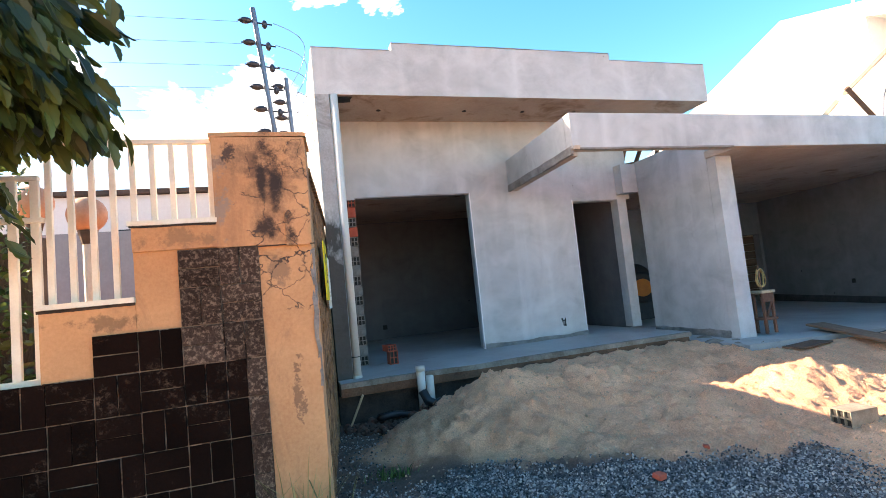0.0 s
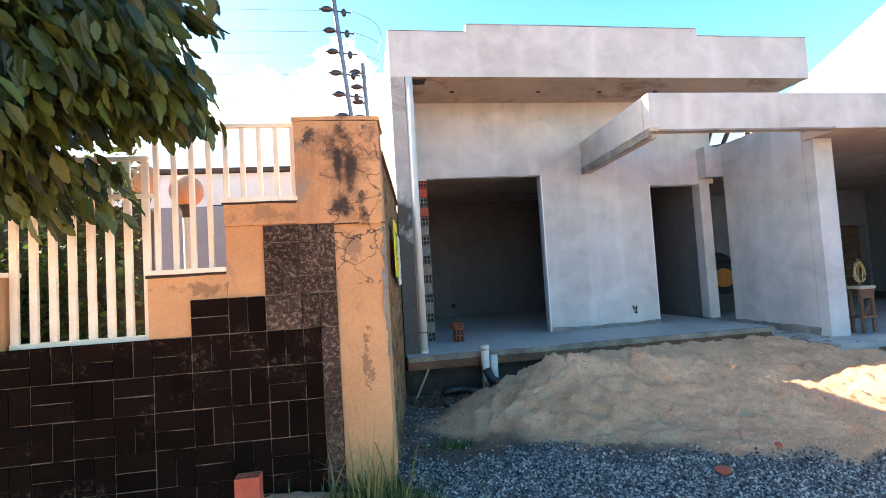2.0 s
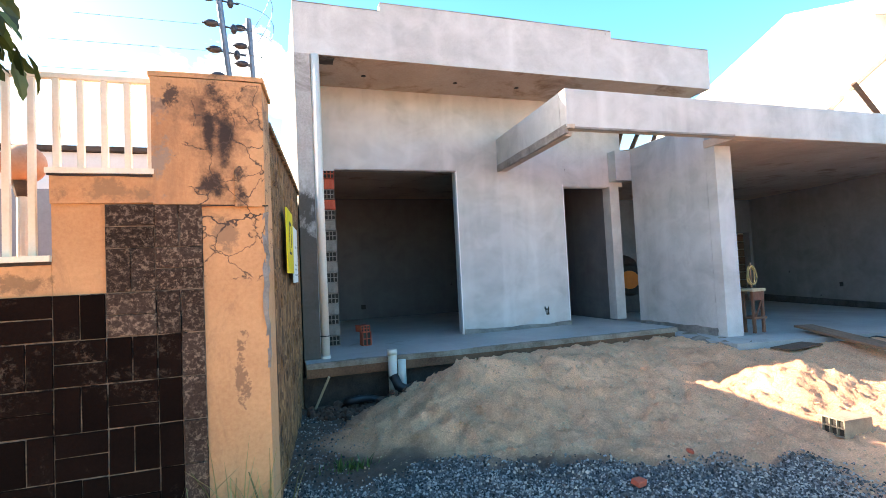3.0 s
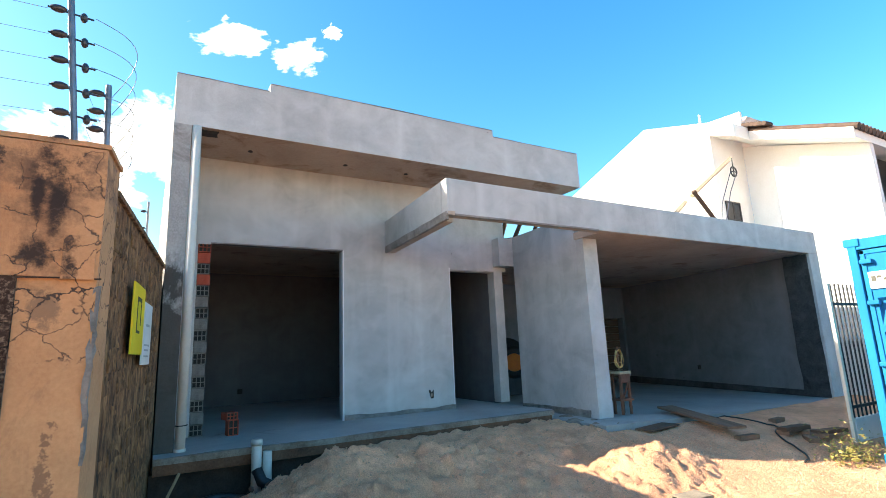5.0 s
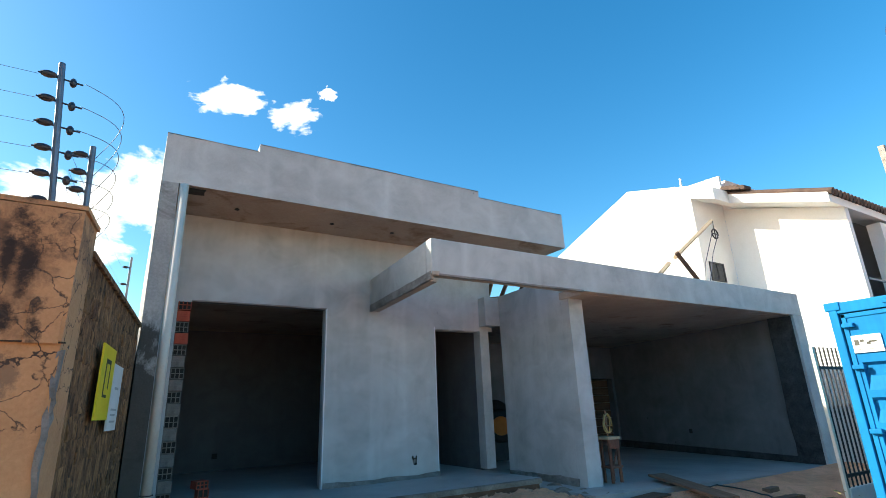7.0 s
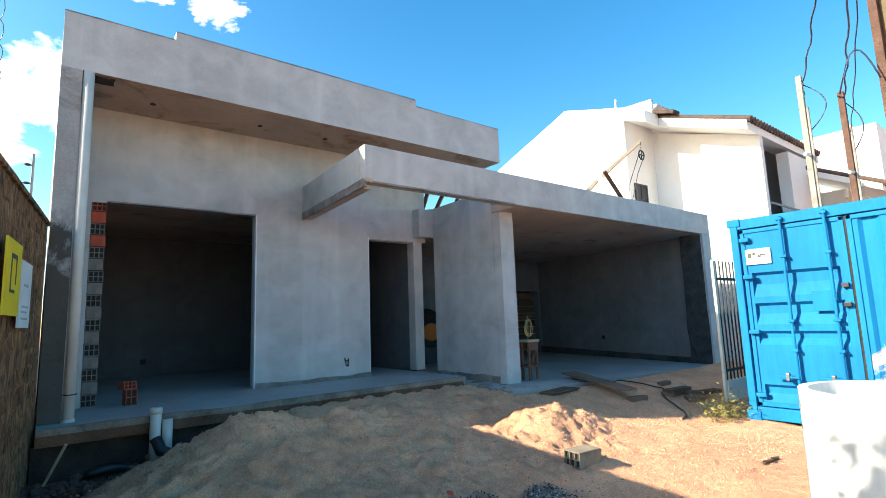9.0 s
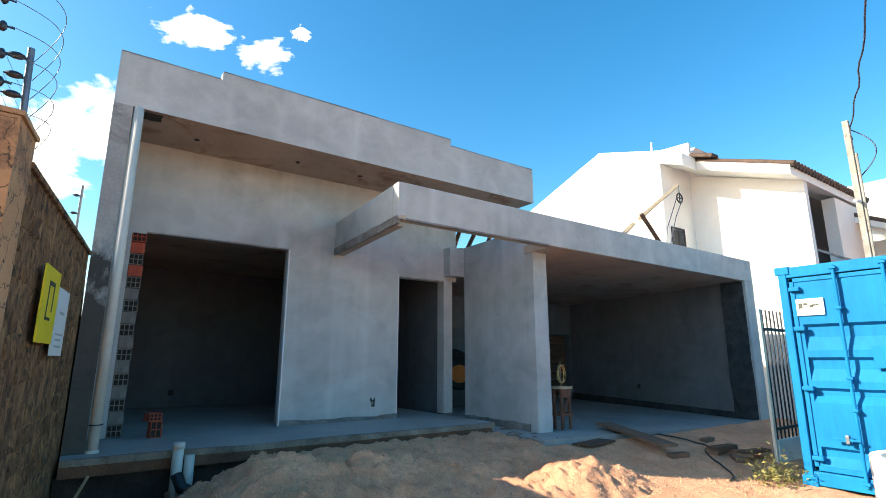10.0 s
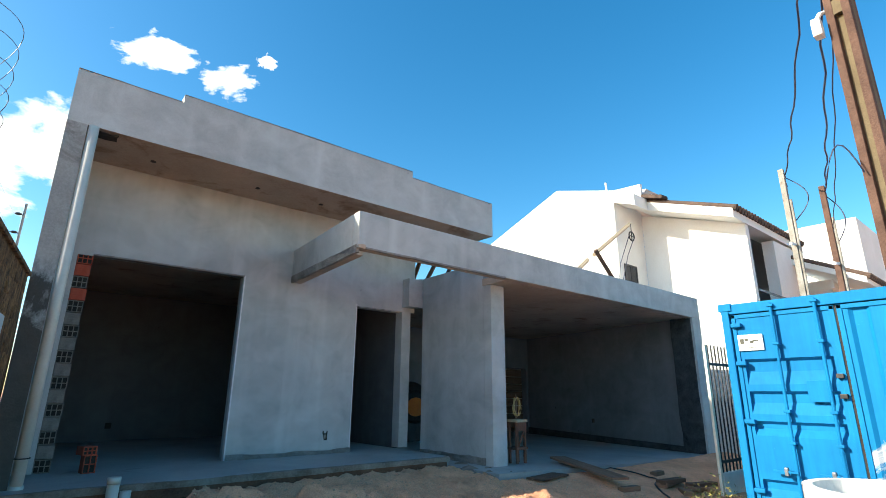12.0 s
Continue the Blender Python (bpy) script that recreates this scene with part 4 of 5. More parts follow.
structure("base_rail_ledge", roughen(boxes((-2.72, -1.852, -4.262, -4.05, 0.702, 0.728)), 0.006, 5, 6), DARK_WOOD, "dark stained ledge under the railing", "ledge")


# ---- stone cladding in basket weave ----
clad = thing("stone_cladding", "dark brown stone tiles in basket weave, streaked with pale grout", "cladding", kind="structure")
M_T, G_T = 0.235, 0.006


def clad_top(x):
    return 1.445 if x > -1.12 else 0.975 if x > -1.59 else 0.74 if x > -1.84 else 0.70


part("grout", boxes((-1.12, -0.65, -4.256, -4.251, WALL_FOOT, 1.445), (-1.59, -1.12, -4.256, -4.251, WALL_FOOT, 0.975), (-1.84, -1.59, -4.256, -4.251, WALL_FOOT, 0.74), (-6.0, -1.84, -4.256, -4.251, WALL_FOOT, 0.695)), GROUT, clad)


def tile_mesh(w, h, material):
    bm = boxes((-w / 2, w / 2, -0.012, 0, -h / 2, h / 2), bevel=0.004)
    me = bpy.data.meshes.new("tile")
    bm.to_mesh(me)
    bm.free()
    me.materials.append(material)
    return me


half = (M_T - 3 * G_T) / 2 + G_T / 2
FLAT, UPRIGHT = tile_mesh(M_T - G_T, half, TILE), tile_mesh(half, M_T - G_T, TILE)
FLAT_PALE, UPRIGHT_PALE = tile_mesh(M_T - G_T, half, TILE_PALE), tile_mesh(half, M_T - G_T, TILE_PALE)
rng = random.Random(4)
count = 0
for i in range(14):
    for j in range(9):
        x1 = -0.65 - i * M_T
        z1 = 1.445 - j * M_T
        cx, cz = x1 - M_T / 2, z1 - M_T / 2
        if cz + M_T * 0.30 > clad_top(cx) or cz < WALL_FOOT:
            continue
        pale = (cx > -1.13 and cz > 0.74 and rng.random() < 0.9)
        for k in (-1, 1):
            if (i + j) % 2:
                place, me = (cx, cz + k * M_T / 4), FLAT_PALE if pale else FLAT
            else:
                place, me = (cx + k * M_T / 4, cz), UPRIGHT_PALE if pale else UPRIGHT
            if i == 0 and cz < 0.74:
                place, me = (cx + k * M_T / 4, cz), UPRIGHT_PALE if k == 1 else UPRIGHT
            t = new("tile", me)
            t.parent = clad
            t.location = (place[0] + rng.uniform(-0.002, 0.002), -4.256 + rng.uniform(-0.003, 0.002), place[1] + rng.uniform(-0.002, 0.002))
            t.rotation_euler = (rng.uniform(-0.008, 0.008), rng.uniform(-0.012, 0.012), rng.uniform(-0.008, 0.008))

# bricks of the boundary wall
BRICK = bpy.data.meshes.new("brick")
bm = roughen(boxes((-0.03, 0.0, -0.118, 0.118, -0.071, 0.071), bevel=0.016), 0.02, 16, 1)
bm.to_mesh(BRICK)
bm.free()
BRICK.materials.append(BOUNDARY)
turn = math.atan2(-0.115, 0.9934)
for j in range(17):
    for i in range(14):
        s = 0.40 + i * 0.24 + (0.12 if j % 2 else 0)
        z = WALL_FOOT + 0.14 + j * 0.147
        if s > 3.1 or z > 1.95:
            continue
        b = new("brick", BRICK)
        b.parent = side_ob
        p = along(s + rng.uniform(-0.006, 0.006), -0.014 + rng.uniform(-0.014, 0.010))
        b.location = (p.x, p.y, z)
        b.rotation_euler = (rng.uniform(-0.02, 0.02), rng.uniform(-0.02, 0.02), turn + rng.uniform(-0.02, 0.02))
        b.scale = (1, rng.uniform(0.9, 1.05), rng.uniform(0.9, 1.06))


# ---- signs on the boundary wall ----
def wall_sign(name, label, s0, s1, z0, z1, sheet, bars, ink):
    root = thing(name, label, "sign")
    part("sheet", prism(bmesh.new(), strip(s0, s1, 0.030, 0.042), z0, z1), sheet, root)
    for u0, u1, v0, v1 in bars:
        a, b = s0 + (s1 - s0) * u0, s0 + (s1 - s0) * u1
        part("print", prism(bmesh.new(), strip(a, b, 0.0425, 0.044), z0 + (z1 - z0) * v0, z0 + (z1 - z0) * v1), ink, root)
    return root


wall_sign("yellow_sign", "yellow rectangular builder's sign with dark print", 0.98, 1.52, 1.05, 1.56, YELLOW, ((0.30, 0.36, 0.3, 0.82), (0.36, 0.68, 0.76, 0.82), (0.62, 0.68, 0.42, 0.76), (0.36, 0.62, 0.3, 0.34)), SIGN_INK)
wall_sign("white_sign", "white rectangular builder's sign with grey lines", 1.545, 2.02, 0.97, 1.47, WHITE_SIGN, ((0.2, 0.8, 0.3, 0.33), (0.2, 0.7, 0.22, 0.25), (0.2, 0.8, 0.12, 0.15), (0.3, 0.7, 0.62, 0.66)), SIGN_GREY)


# ---- railing on the stepped wall ----
def railing(name, label, x0, x1, foot, top, step, width=0.034):
    root = thing(name, label, "railing")
    part("top_rail", boxes((x0, x1, -4.165, -4.125, top, top + 0.03), bevel=0.004), FENCE_WHITE, root)
    n = max(1, round((x1 - x0) / step))
    for k in range(n + 1):
        x = x0 + width / 2 + (x1 - x0 - width) * k / n
        z = foot(x)
        part("bar", boxes((x - width / 2, x + width / 2, -4.16, -4.13, z, top), bevel=0.004), FENCE_WHITE, root)
    return root


railing("railing", "cream-painted steel railing on the stepped wall", -1.83, -0.90, lambda x: 1.637 if x > -1.37 else 1.182, 2.145, 0.113)
low = railing("railing", "cream-painted steel railing with tall flat bars", -2.70, -1.86, lambda x: 0.76, 1.93, 0.113, 0.046)
part("foot_rail", boxes((-2.70, -1.855, -4.17, -4.12, 0.73, 0.763), bevel=0.004), FENCE_WHITE, low)
part("mid_rail", boxes((-2.70, -1.84, -4.172, -4.128, 1.675, 1.705), bevel=0.004), FENCE_WHITE, low)


# ---- electric fence ----
def fence_post(x, y, z0, z1, count, lean=0.0, both=True):
    root = thing("electric_fence_post", "slim steel electric fence post with black insulators", "fence post", "electric fence posts")
    foot, tip = Vector((x, y, z0)), Vector((x + lean, y, z1))
    part("post", rod(bmesh.new(), foot, tip, 0.018, sides=8), STEEL, root)
    knobs = []
    for k in range(count):
        p = foot.lerp(tip, (k + 0.35) / count)
        for side_sign in (-1, 1) if both else (-1,):
            bm = bmesh.new()
            c = p + Vector((side_sign * 0.062, 0.0, -0.012 if side_sign > 0 else 0.012))
            bmesh.ops.create_uvsphere(bm, u_segments=10, v_segments=6, radius=1, matrix=Matrix.Translation(c) @ Matrix.Diagonal((0.044 if side_sign < 0 else 0.02, 0.024, 0.022 if side_sign < 0 else 0.03, 1)))
            rod(bm, p, c + Vector((side_sign * 0.05, 0, 0)), 0.006, sides=6)
            part("insulator", bm, BLACK_PLASTIC, root)
        knobs.append(p + Vector((-0.11, 0, 0)))
    return root, knobs


_, near_knobs = fence_post(-0.49, -4.12, 2.17, 3.12, 6, -0.09)
_, far_knobs = fence_post(-0.355, -3.80, 2.03, 2.76, 6, -0.03, False)
_, back_knobs = fence_post(-0.19, 2.0, 1.9, 3.6, 6, 0.0, False)
wires = thing("fence_wires", "thin electric fence wires strung along the wall", "wire")
for a, f, b in zip(near_knobs, far_knobs, back_knobs):
    part("wire", tube(bmesh.new(), sag(a, (-9.0, -4.15, a.z + 0.1), 0.05, 10), 0.0013, 5), WIRE, wires)
    part("wire", tube(bmesh.new(), sag(f, b, 0.03, 8), 0.0013, 5), WIRE, wires)
    loop = []
    for k in range(13):
        u = k / 12
        p = Vector((-0.45, -4.12, a.z)).lerp(Vector((f.x + 0.13, f.y, f.z)), u)
        loop.append(p + Vector((0.17 * math.sin(u * math.pi), 0, 0.09 * math.sin(u * math.pi))))
    part("wire", tube(bmesh.new(), loop, 0.002, 5), WIRE, wires)


# ---- leaves ----
def leaf_cloud(name, spots, size, material, rng, droop=0.6, wide=0.42):
    """Many single leaves, each a folded blade of four faces, in one mesh."""
    verts, faces = [], []
    for c, out in spots:
        ln = size * rng.uniform(0.7, 1.3)
        d = Vector((out.x + rng.gauss(0, 0.5), out.y + rng.gauss(0, 0.5), out.z * 0.4 - droop + rng.gauss(0, 0.35))).normalized()
        s = d.cross(Vector((rng.gauss(0, 1), rng.gauss(0, 1), rng.gauss(0.6, 1)))).normalized()
        up = s.cross(d)
        w = ln * wide
        n = len(verts)
        curl = rng.uniform(-0.25, 0.05)
        edge = ((0.18, 0.30), (0.34, 0.50), (0.46, 0.42), (0.60, 0.47), (0.72, 0.31), (0.84, 0.29))
        pts = [(0, 0, 0)] + [(u, v, 0.12 * v) for u, v in edge] + [(1, 0, 0)] + [(u, -v, 0.12 * v) for u, v in edge[::-1]] + [(0.35, 0, 0), (0.7, 0, 0)]
        for u, v, h in pts:
            verts.append(tuple(c + d * (u * ln) + s * (v * w) + up * ((h + curl * u * u) * ln)))
        a, b = n + 14, n + 15
        faces += [(n, a, n + 1), (n + 1, a, n + 2), (n + 2, a, n + 3), (n + 3, a, b, n + 4), (n + 4, b, n + 5), (n + 5, b, n + 6), (n + 6, b, n + 7)]
        faces += [(n + 7, b, n + 8), (n + 8, b, n + 9), (n + 9, b, n + 10), (n + 10, b, a, n + 11), (n + 11, a, n + 12), (n + 12, a, n + 13), (n + 13, a, n)]
    me = bpy.data.meshes.new(name)
    me.from_pydata(verts, [], faces)
    me.materials.append(material)
    return new(name, me)


def street_tree():
    rng = random.Random(11)
    root = thing("street_tree", "leafy green street tree whose boughs hang over the railing", "tree")
    trunk = bmesh.new()
    tube(trunk, [(-4.55, -5.2, -0.7), (-4.5, -5.2, 0.3), (-4.4, -5.18, 1.3), (-4.25, -5.15, 2.2)], 0.13, 10)
    part("trunk", roughen(trunk, 0.02, 5), BARK, root, smooth=True)
    spots = []
    tips = []
    low_sprays = [Vector((rng.uniform(-2.2, -1.37), rng.uniform(-5.15, -4.9), rng.uniform(2.1, 2.75))) for _ in range(22)]
    low_sprays += [Vector((rng.uniform(-2.3, -1.85), rng.uniform(-5.1, -4.9), rng.uniform(1.9, 2.0))) for _ in range(3)]
    for k in range(56 + len(low_sprays)):
        a, h = rng.uniform(-1.2, 1.2), rng.uniform(-0.9, 1.3)
        reach = rng.uniform(1.1, 2.58)
        tip = Vector((-4.25 + reach * math.cos(a * 0.75), -5.15 + reach * 0.62 * math.sin(a * 1.1) + 0.15, 2.75 + h - 0.24 * max(0, reach - 1.5)))
        if k >= 56:
            tip = low_sprays[k - 56]
        tips.append(tip)
        limb = [Vector((-4.25, -5.15, 2.1)).lerp(tip, u / 5) + Vector((0, 0, 0.28 * math.sin(u / 5 * math.pi))) + Vector((rng.gauss(0, 0.03), rng.gauss(0, 0.03), rng.gauss(0, 0.03))) for u in range(6)]
        part("limb", tube(bmesh.new(), limb, 0.017, 6), BARK, root)
        for _ in range(300):
            u = rng.random() ** 0.5
            p = Vector((-4.25, -5.15, 2.1)).lerp(tip, 0.5 + 0.5 * u) + Vector((rng.uniform(-0.2, 0.2), rng.uniform(-0.22, 0.22), rng.uniform(-0.18, 0.2)))
            spots.append((p, (p - Vector((-4.0, -5.1, 2.7))).normalized()))
    crown = leaf_cloud("crown", spots, 0.145, LEAF, rng, 1.7, 0.42)
    crown.parent = root


street_tree()


def hedge():
    rng = random.Random(5)
    root = thing("garden_hedge", "dense dark green hedge behind the railing", "hedge")
    spots = []
    for _ in range(9000):
        x, z = rng.uniform(-6.5, -2.15), rng.uniform(0.0, 1.0)
        top = 1.95 + 0.22 * math.sin(x * 2.1) + 0.15 * math.sin(x * 5.3) - 0.9 * max(0, x + 2.15)
        y = -3.65 + 0.3 * rng.random() ** 2 + 0.06 * math.sin(x * 6)
        p = Vector((x, y, z * top))
        spots.append((p, Vector((0, -1, 0.3))))
    crown = leaf_cloud("foliage", spots, 0.085, HEDGE_LEAF, rng, 0.3, 0.5)
    crown.parent = root
    part("stem", roughen(boxes((-6.5, -2.25, -3.2, -3.05, -0.5, 1.75)), 0.1, 4, 4), BARK, root)


hedge()


# the garden and house behind the railing
cottage = thing("garden_house", "pale single-storey house behind the railed garden", "house")
part("wall", boxes((-9.0, -1.55, 1.5, 6.0, -0.5, 3.05)), PINK_WALL, cottage)
part("roof_edge", boxes((-9.1, -1.45, 1.42, 1.5, 3.06, 3.14), bevel=0.01), ROOF_TILE, cottage, "red-brown roof edge")
part("roof", boxes((-9.1, -1.45, 1.5, 6.1, 3.06, 3.12)), ROOF_TILE, cottage)
part("window", boxes((-3.0, -2.3, 1.47, 1.5, 1.6, 2.5), bevel=0.01), GLASS_DARK, cottage)
garden_wall = structure("wall_garden", boxes((-4.4, -1.9, 0.2, 0.35, -0.5, 2.28), (-1.9, -0.7, 0.2, 0.35, -0.5, 1.9)), GREY_AND_SHADE_WALL, "dark grey garden wall behind the railing")
for x, r, gz in ((-2.49, 0.15, 2.12), (-2.10, 0.155, 2.0)):
    ball = thing("garden_globe", "round copper-coloured globe on a garden post", "globe", "garden globes")
    bm = bmesh.new()
    bmesh.ops.create_uvsphere(bm, u_segments=24, v_segments=14, radius=r, matrix=Matrix.Translation((x, -2.6, gz)))
    part("globe", bm, TERRACOTTA, ball, smooth=True)
    part("neck", rod(bmesh.new(), (x, -2.6, gz - 0.26), (x, -2.6, gz - 0.14), 0.05, 0.08, 12), DARK_WOOD, ball)
    part("post", rod(bmesh.new(), (x, -2.6, -0.5), (x, -2.6, gz - 0.26), 0.045, sides=12), FENCE_WHITE, ball)


# grass at the foot of the pillar
def tuft(name, label, cx, cy, spread, count, height, material, seed, category="grass"):
    rng = random.Random(seed)
    verts, faces = [], []
    for _ in range(count):
        x, y = cx + rng.gauss(0, spread), cy + rng.gauss(0, spread * 0.6)
        z = ground_height(x, y) - 0.02
        h, a, bend = height * rng.uniform(0.4, 1.2), rng.uniform(0, 6.28), rng.uniform(0.1, 0.7)
        w = 0.0075 * rng.uniform(0.7, 1.6)
        n = len(verts)
        for k in range(5):
            u = k / 4
            c = Vector((x + math.cos(a) * h * bend * u * u, y + math.sin(a) * h * bend * u * u, z + h * (u - 0.35 * bend * u * u)))
            s = Vector((-math.sin(a), math.cos(a), 0)) * w * (1 - 0.9 * u)
            verts += [tuple(c - s), tuple(c + s)]
        faces += [(n + 2 * k, n + 2 * k + 1, n + 2 * k + 3, n + 2 * k + 2) for k in range(4)]
    me = bpy.data.meshes.new(name)
    me.from_pydata(verts, [], faces)
    me.materials.append(material)
    return tagged(new(name, me), label, category, kind="stuff")


tuft("dry_grass", "dry yellow-green grass blades at the pillar's foot", -0.45, -4.42, 0.12, 60, 0.5, GRASS, 2)
tuft("green_grass", "low green grass at the corner of the boundary wall", -0.4, -4.42, 0.2, 360, 0.17, HEDGE_LEAF, 3)
tuft("green_grass", "low green weeds beside the trench", 0.22, -3.35, 0.09, 110, 0.10, HEDGE_LEAF, 4)


# ---- entrance and garage things ----
stand = thing("wooden_stand", "small rough wooden stand beside the column", "stand", at=(0, 0, 0))
sx, sy, sz = 6.36, -1.72, -0.10
part("top", boxes((sx - 0.12, sx + 0.13, sy - 0.12, sy + 0.12, sz + 0.60, sz + 0.64), bevel=0.004), PALE_WOOD, stand, "paler worn top board")
part("apron", boxes((sx - 0.10, sx + 0.11, sy - 0.105, sy - 0.085, sz + 0.47, sz + 0.598), bevel=0.003), RED_WOOD, stand)
for dx in (-0.085, 0.095):
    for dy in (-0.075, 0.075):
        part("leg", boxes((sx + dx - 0.018, sx + dx + 0.018, sy + dy - 0.018, sy + dy + 0.018, sz, sz + 0.598), bevel=0.003), RED_WOOD, stand)
part("shelf", boxes((sx - 0.12, sx + 0.13, sy - 0.11, sy + 0.11, sz + 0.20, sz + 0.235), bevel=0.003), RED_WOOD, stand, "reddish lower board")
brace = part("brace", boxes((-0.01, 0.01, -0.008, 0.008, 0, 0.30)), RED_WOOD, stand)
brace.matrix_world = pose(sx - 0.07, sy - 0.10, sz + 0.24, 0, 28, 0)
coil = thing("hose_coil", "tan garden hose coiled on the wooden stand", "hose")
loops = [(sx + 0.02 + 0.075 * math.sin(k * 0.45) + 0.01 * math.sin(k), sy + 0.02 * math.cos(k * 0.3), sz + 0.83 + 0.14 * math.cos(k * 0.45)) for k in range(46)]
part("loop", tube(bmesh.new(), loops, 0.009, 6), ROPE, coil, smooth=True)
part("tap", rod(bmesh.new(), (sx, sy, sz + 0.64), (sx, sy, sz + 1.02), 0.014, sides=8), WOOD, coil)

mixer = thing("cement_mixer", "orange cement mixer with a black tyre inside the house", "mixer")
mx, my = 6.56, 1.2
bm = bmesh.new()
bmesh.ops.create_cone(bm, cap_ends=True, segments=28, radius1=0.33, radius2=0.28, depth=0.10, matrix=Matrix.Translation((mx, my, 0.66)) @ Euler((radians(90), 0, radians(-38))).to_matrix().to_4x4())
part("tyre", bm, RUBBER, mixer, smooth=False)
bm = bmesh.new()
bmesh.ops.create_cone(bm, cap_ends=True, segments=28, radius1=0.2, radius2=0.18, depth=0.14, matrix=Matrix.Translation((mx, my, 0.66)) @ Euler((radians(90), 0, radians(-38))).to_matrix().to_4x4())
part("wheel", bm, ORANGE_MACHINE, mixer)
bm = bmesh.new()
bmesh.ops.create_cone(bm, cap_ends=True, segments=20, radius1=0.30, radius2=0.2, depth=0.5, matrix=Matrix.Translation((mx + 0.2, my + 0.45, 0.85)) @ Euler((radians(40), 0, 0)).to_matrix().to_4x4())
part("drum", bm, METAL_DARK, mixer)
part("stand", boxes((mx - 0.05, mx + 0.4, my + 0.2, my + 0.25, -0.02, 0.7), (mx - 0.05, mx + 0.0, my + 0.2, my + 0.7, -0.02, 0.06)), METAL_DARK, mixer)


def board(name, label, centre, size, turn_deg, tilt, material, category="board"):
    ob = tagged(mesh_object(name, roughen(boxes((-size[0] / 2, size[0] / 2, -size[1] / 2, size[1] / 2, -size[2] / 2, size[2] / 2), bevel=0.004), 0.004, 5), material), label, category)
    ob.matrix_world = pose(*centre, 0, tilt, turn_deg)
    return ob


GZ = ground_height
board("long_board", "long brown shuttering board lying before the garage", (6.85, -2.62, GZ(6.7, -3.0) + 0.12), (1.65, 0.27, 0.035), 68, -3, WOOD)
board("board_end", "short brown timber under the end of the long board", (6.66, -3.42, GZ(6.66, -3.42) + 0.03), (0.34, 0.1, 0.06), -8, 0, WOOD)
board("flat_board", "thin brown board lying beside the column", (5.98, -2.62, GZ(5.98, -2.62) + 0.03), (0.68, 0.26, 0.022), 8, 0, DARK_WOOD)
pile = ((6.55, -4.05, 0.03, 0.6, 0.16, 0.06, 10), (6.5, -4.12, 0.09, 0.5, 0.14, 0.055, -6), (6.75, -4.3, 0.03, 0.45, 0.2, 0.05, 25), (6.9, -3.7, 0.03, 0.3, 0.1, 0.06, 5), (6.85, -4.38, 0.085, 0.5, 0.15, 0.05, -12), (6.45, -4.35, 0.03, 0.3, 0.14, 0.06, 40))
for x, y, up, a, b, c, turn_deg in pile:
    x, y = x + 1.05, y + 0.58
    board("scrap_timber", "short piece of scrap timber in a loose pile", (x, y, GZ(x, y) + up), (a, b, c), turn_deg, 0, WOOD if up < 0.05 else DARK_WOOD, "timber")
line = [(7.3 - 0.02 * k + 0.5 * math.sin(k * 0.16), -2.55 - 0.065 * k + 0.12 * math.sin(k * 0.5)) for k in range(26)]
tagged(mesh_object("ground_cable", tube(bmesh.new(), [(x, y, GZ(x, y) + 0.014) for x, y in line], 0.011, 6), BLACK_HOSE, smooth=True), "black cable winding over the ground before the garage", "cable")
twig = [(5.3 + 0.05 * k, -5.5 + 0.02 * math.sin(k * 1.7)) for k in range(7)]
tagged(mesh_object("driftwood", tube(bmesh.new(), [(x, y, GZ(x, y) + 0.015) for x, y in twig], 0.014, 6), DARK_WOOD), "dark broken stick on the sunlit sand", "stick")
for x, y, s, turn_deg in ((1.93, -4.55, 0.05, 20), (2.55, -4.35, 0.035, 60)):
    ob = tagged(mesh_object("brick_shard", roughen(boxes((-s, s, -s * 0.6, s * 0.6, -s * 0.4, s * 0.4), bevel=s * 0.15), 0.012, 12), RED_CLAY), "red brick shard on the gravel", "shard", "brick shards")
    ob.matrix_world = pose(x, y, GZ(x, y) + s * 0.4 + 0.015, 10, 8, turn_deg)


# roof timbers seen over the garage slab
for a, b in (((5.96, 0.8, 2.73), (6.34, 0.8, 3.72)), ((6.24, 0.85, 2.73), (6.84, 0.85, 3.80)), ((6.75, 0.9, 2.73), (7.3, 0.9, 3.80))):
    tagged(mesh_object("roof_rafter", tube(bmesh.new(), [a, b], 0.05, 4), DARK_WOOD), "dark roof rafter propped on the garage slab", "rafter", "roof rafters")
tagged(mesh_object("roof_purlin", tube(bmesh.new(), [(5.9, 0.72, 3.10), (7.6, 0.72, 3.34)], 0.035, 4), DARK_WOOD), "dark purlin fixed across the rafters", "purlin")


# hoist standing on the slab
hoist = thing("roof_hoist", "pale timber hoist arm with a pulley wheel on the garage roof", "hoist")
HY = -2.0
part("arm", tube(bmesh.new(), [(8.40, HY, 3.54), (8.85, HY, 3.84), (9.85, HY, 4.50)], 0.042, 4), PALE_WOOD, hoist)
part("post", tube(bmesh.new(), [(8.38, HY - 0.06, 3.62), (9.35, HY - 0.06, 2.73)], 0.05, 4), DARK_WOOD, hoist, "dark slanting prop")
part("stay", tube(bmesh.new(), [(7.62, HY, 3.0), (7.62, HY, 2.73)], 0.03, 4), DARK_WOOD, hoist)
part("foot", tube(bmesh.new(), [(7.5, HY, 2.90), (8.2, HY, 3.41)], 0.045, 4), PALE_WOOD, hoist)
wheel = bmesh.new()
WX, WZ = 9.72, 4.17
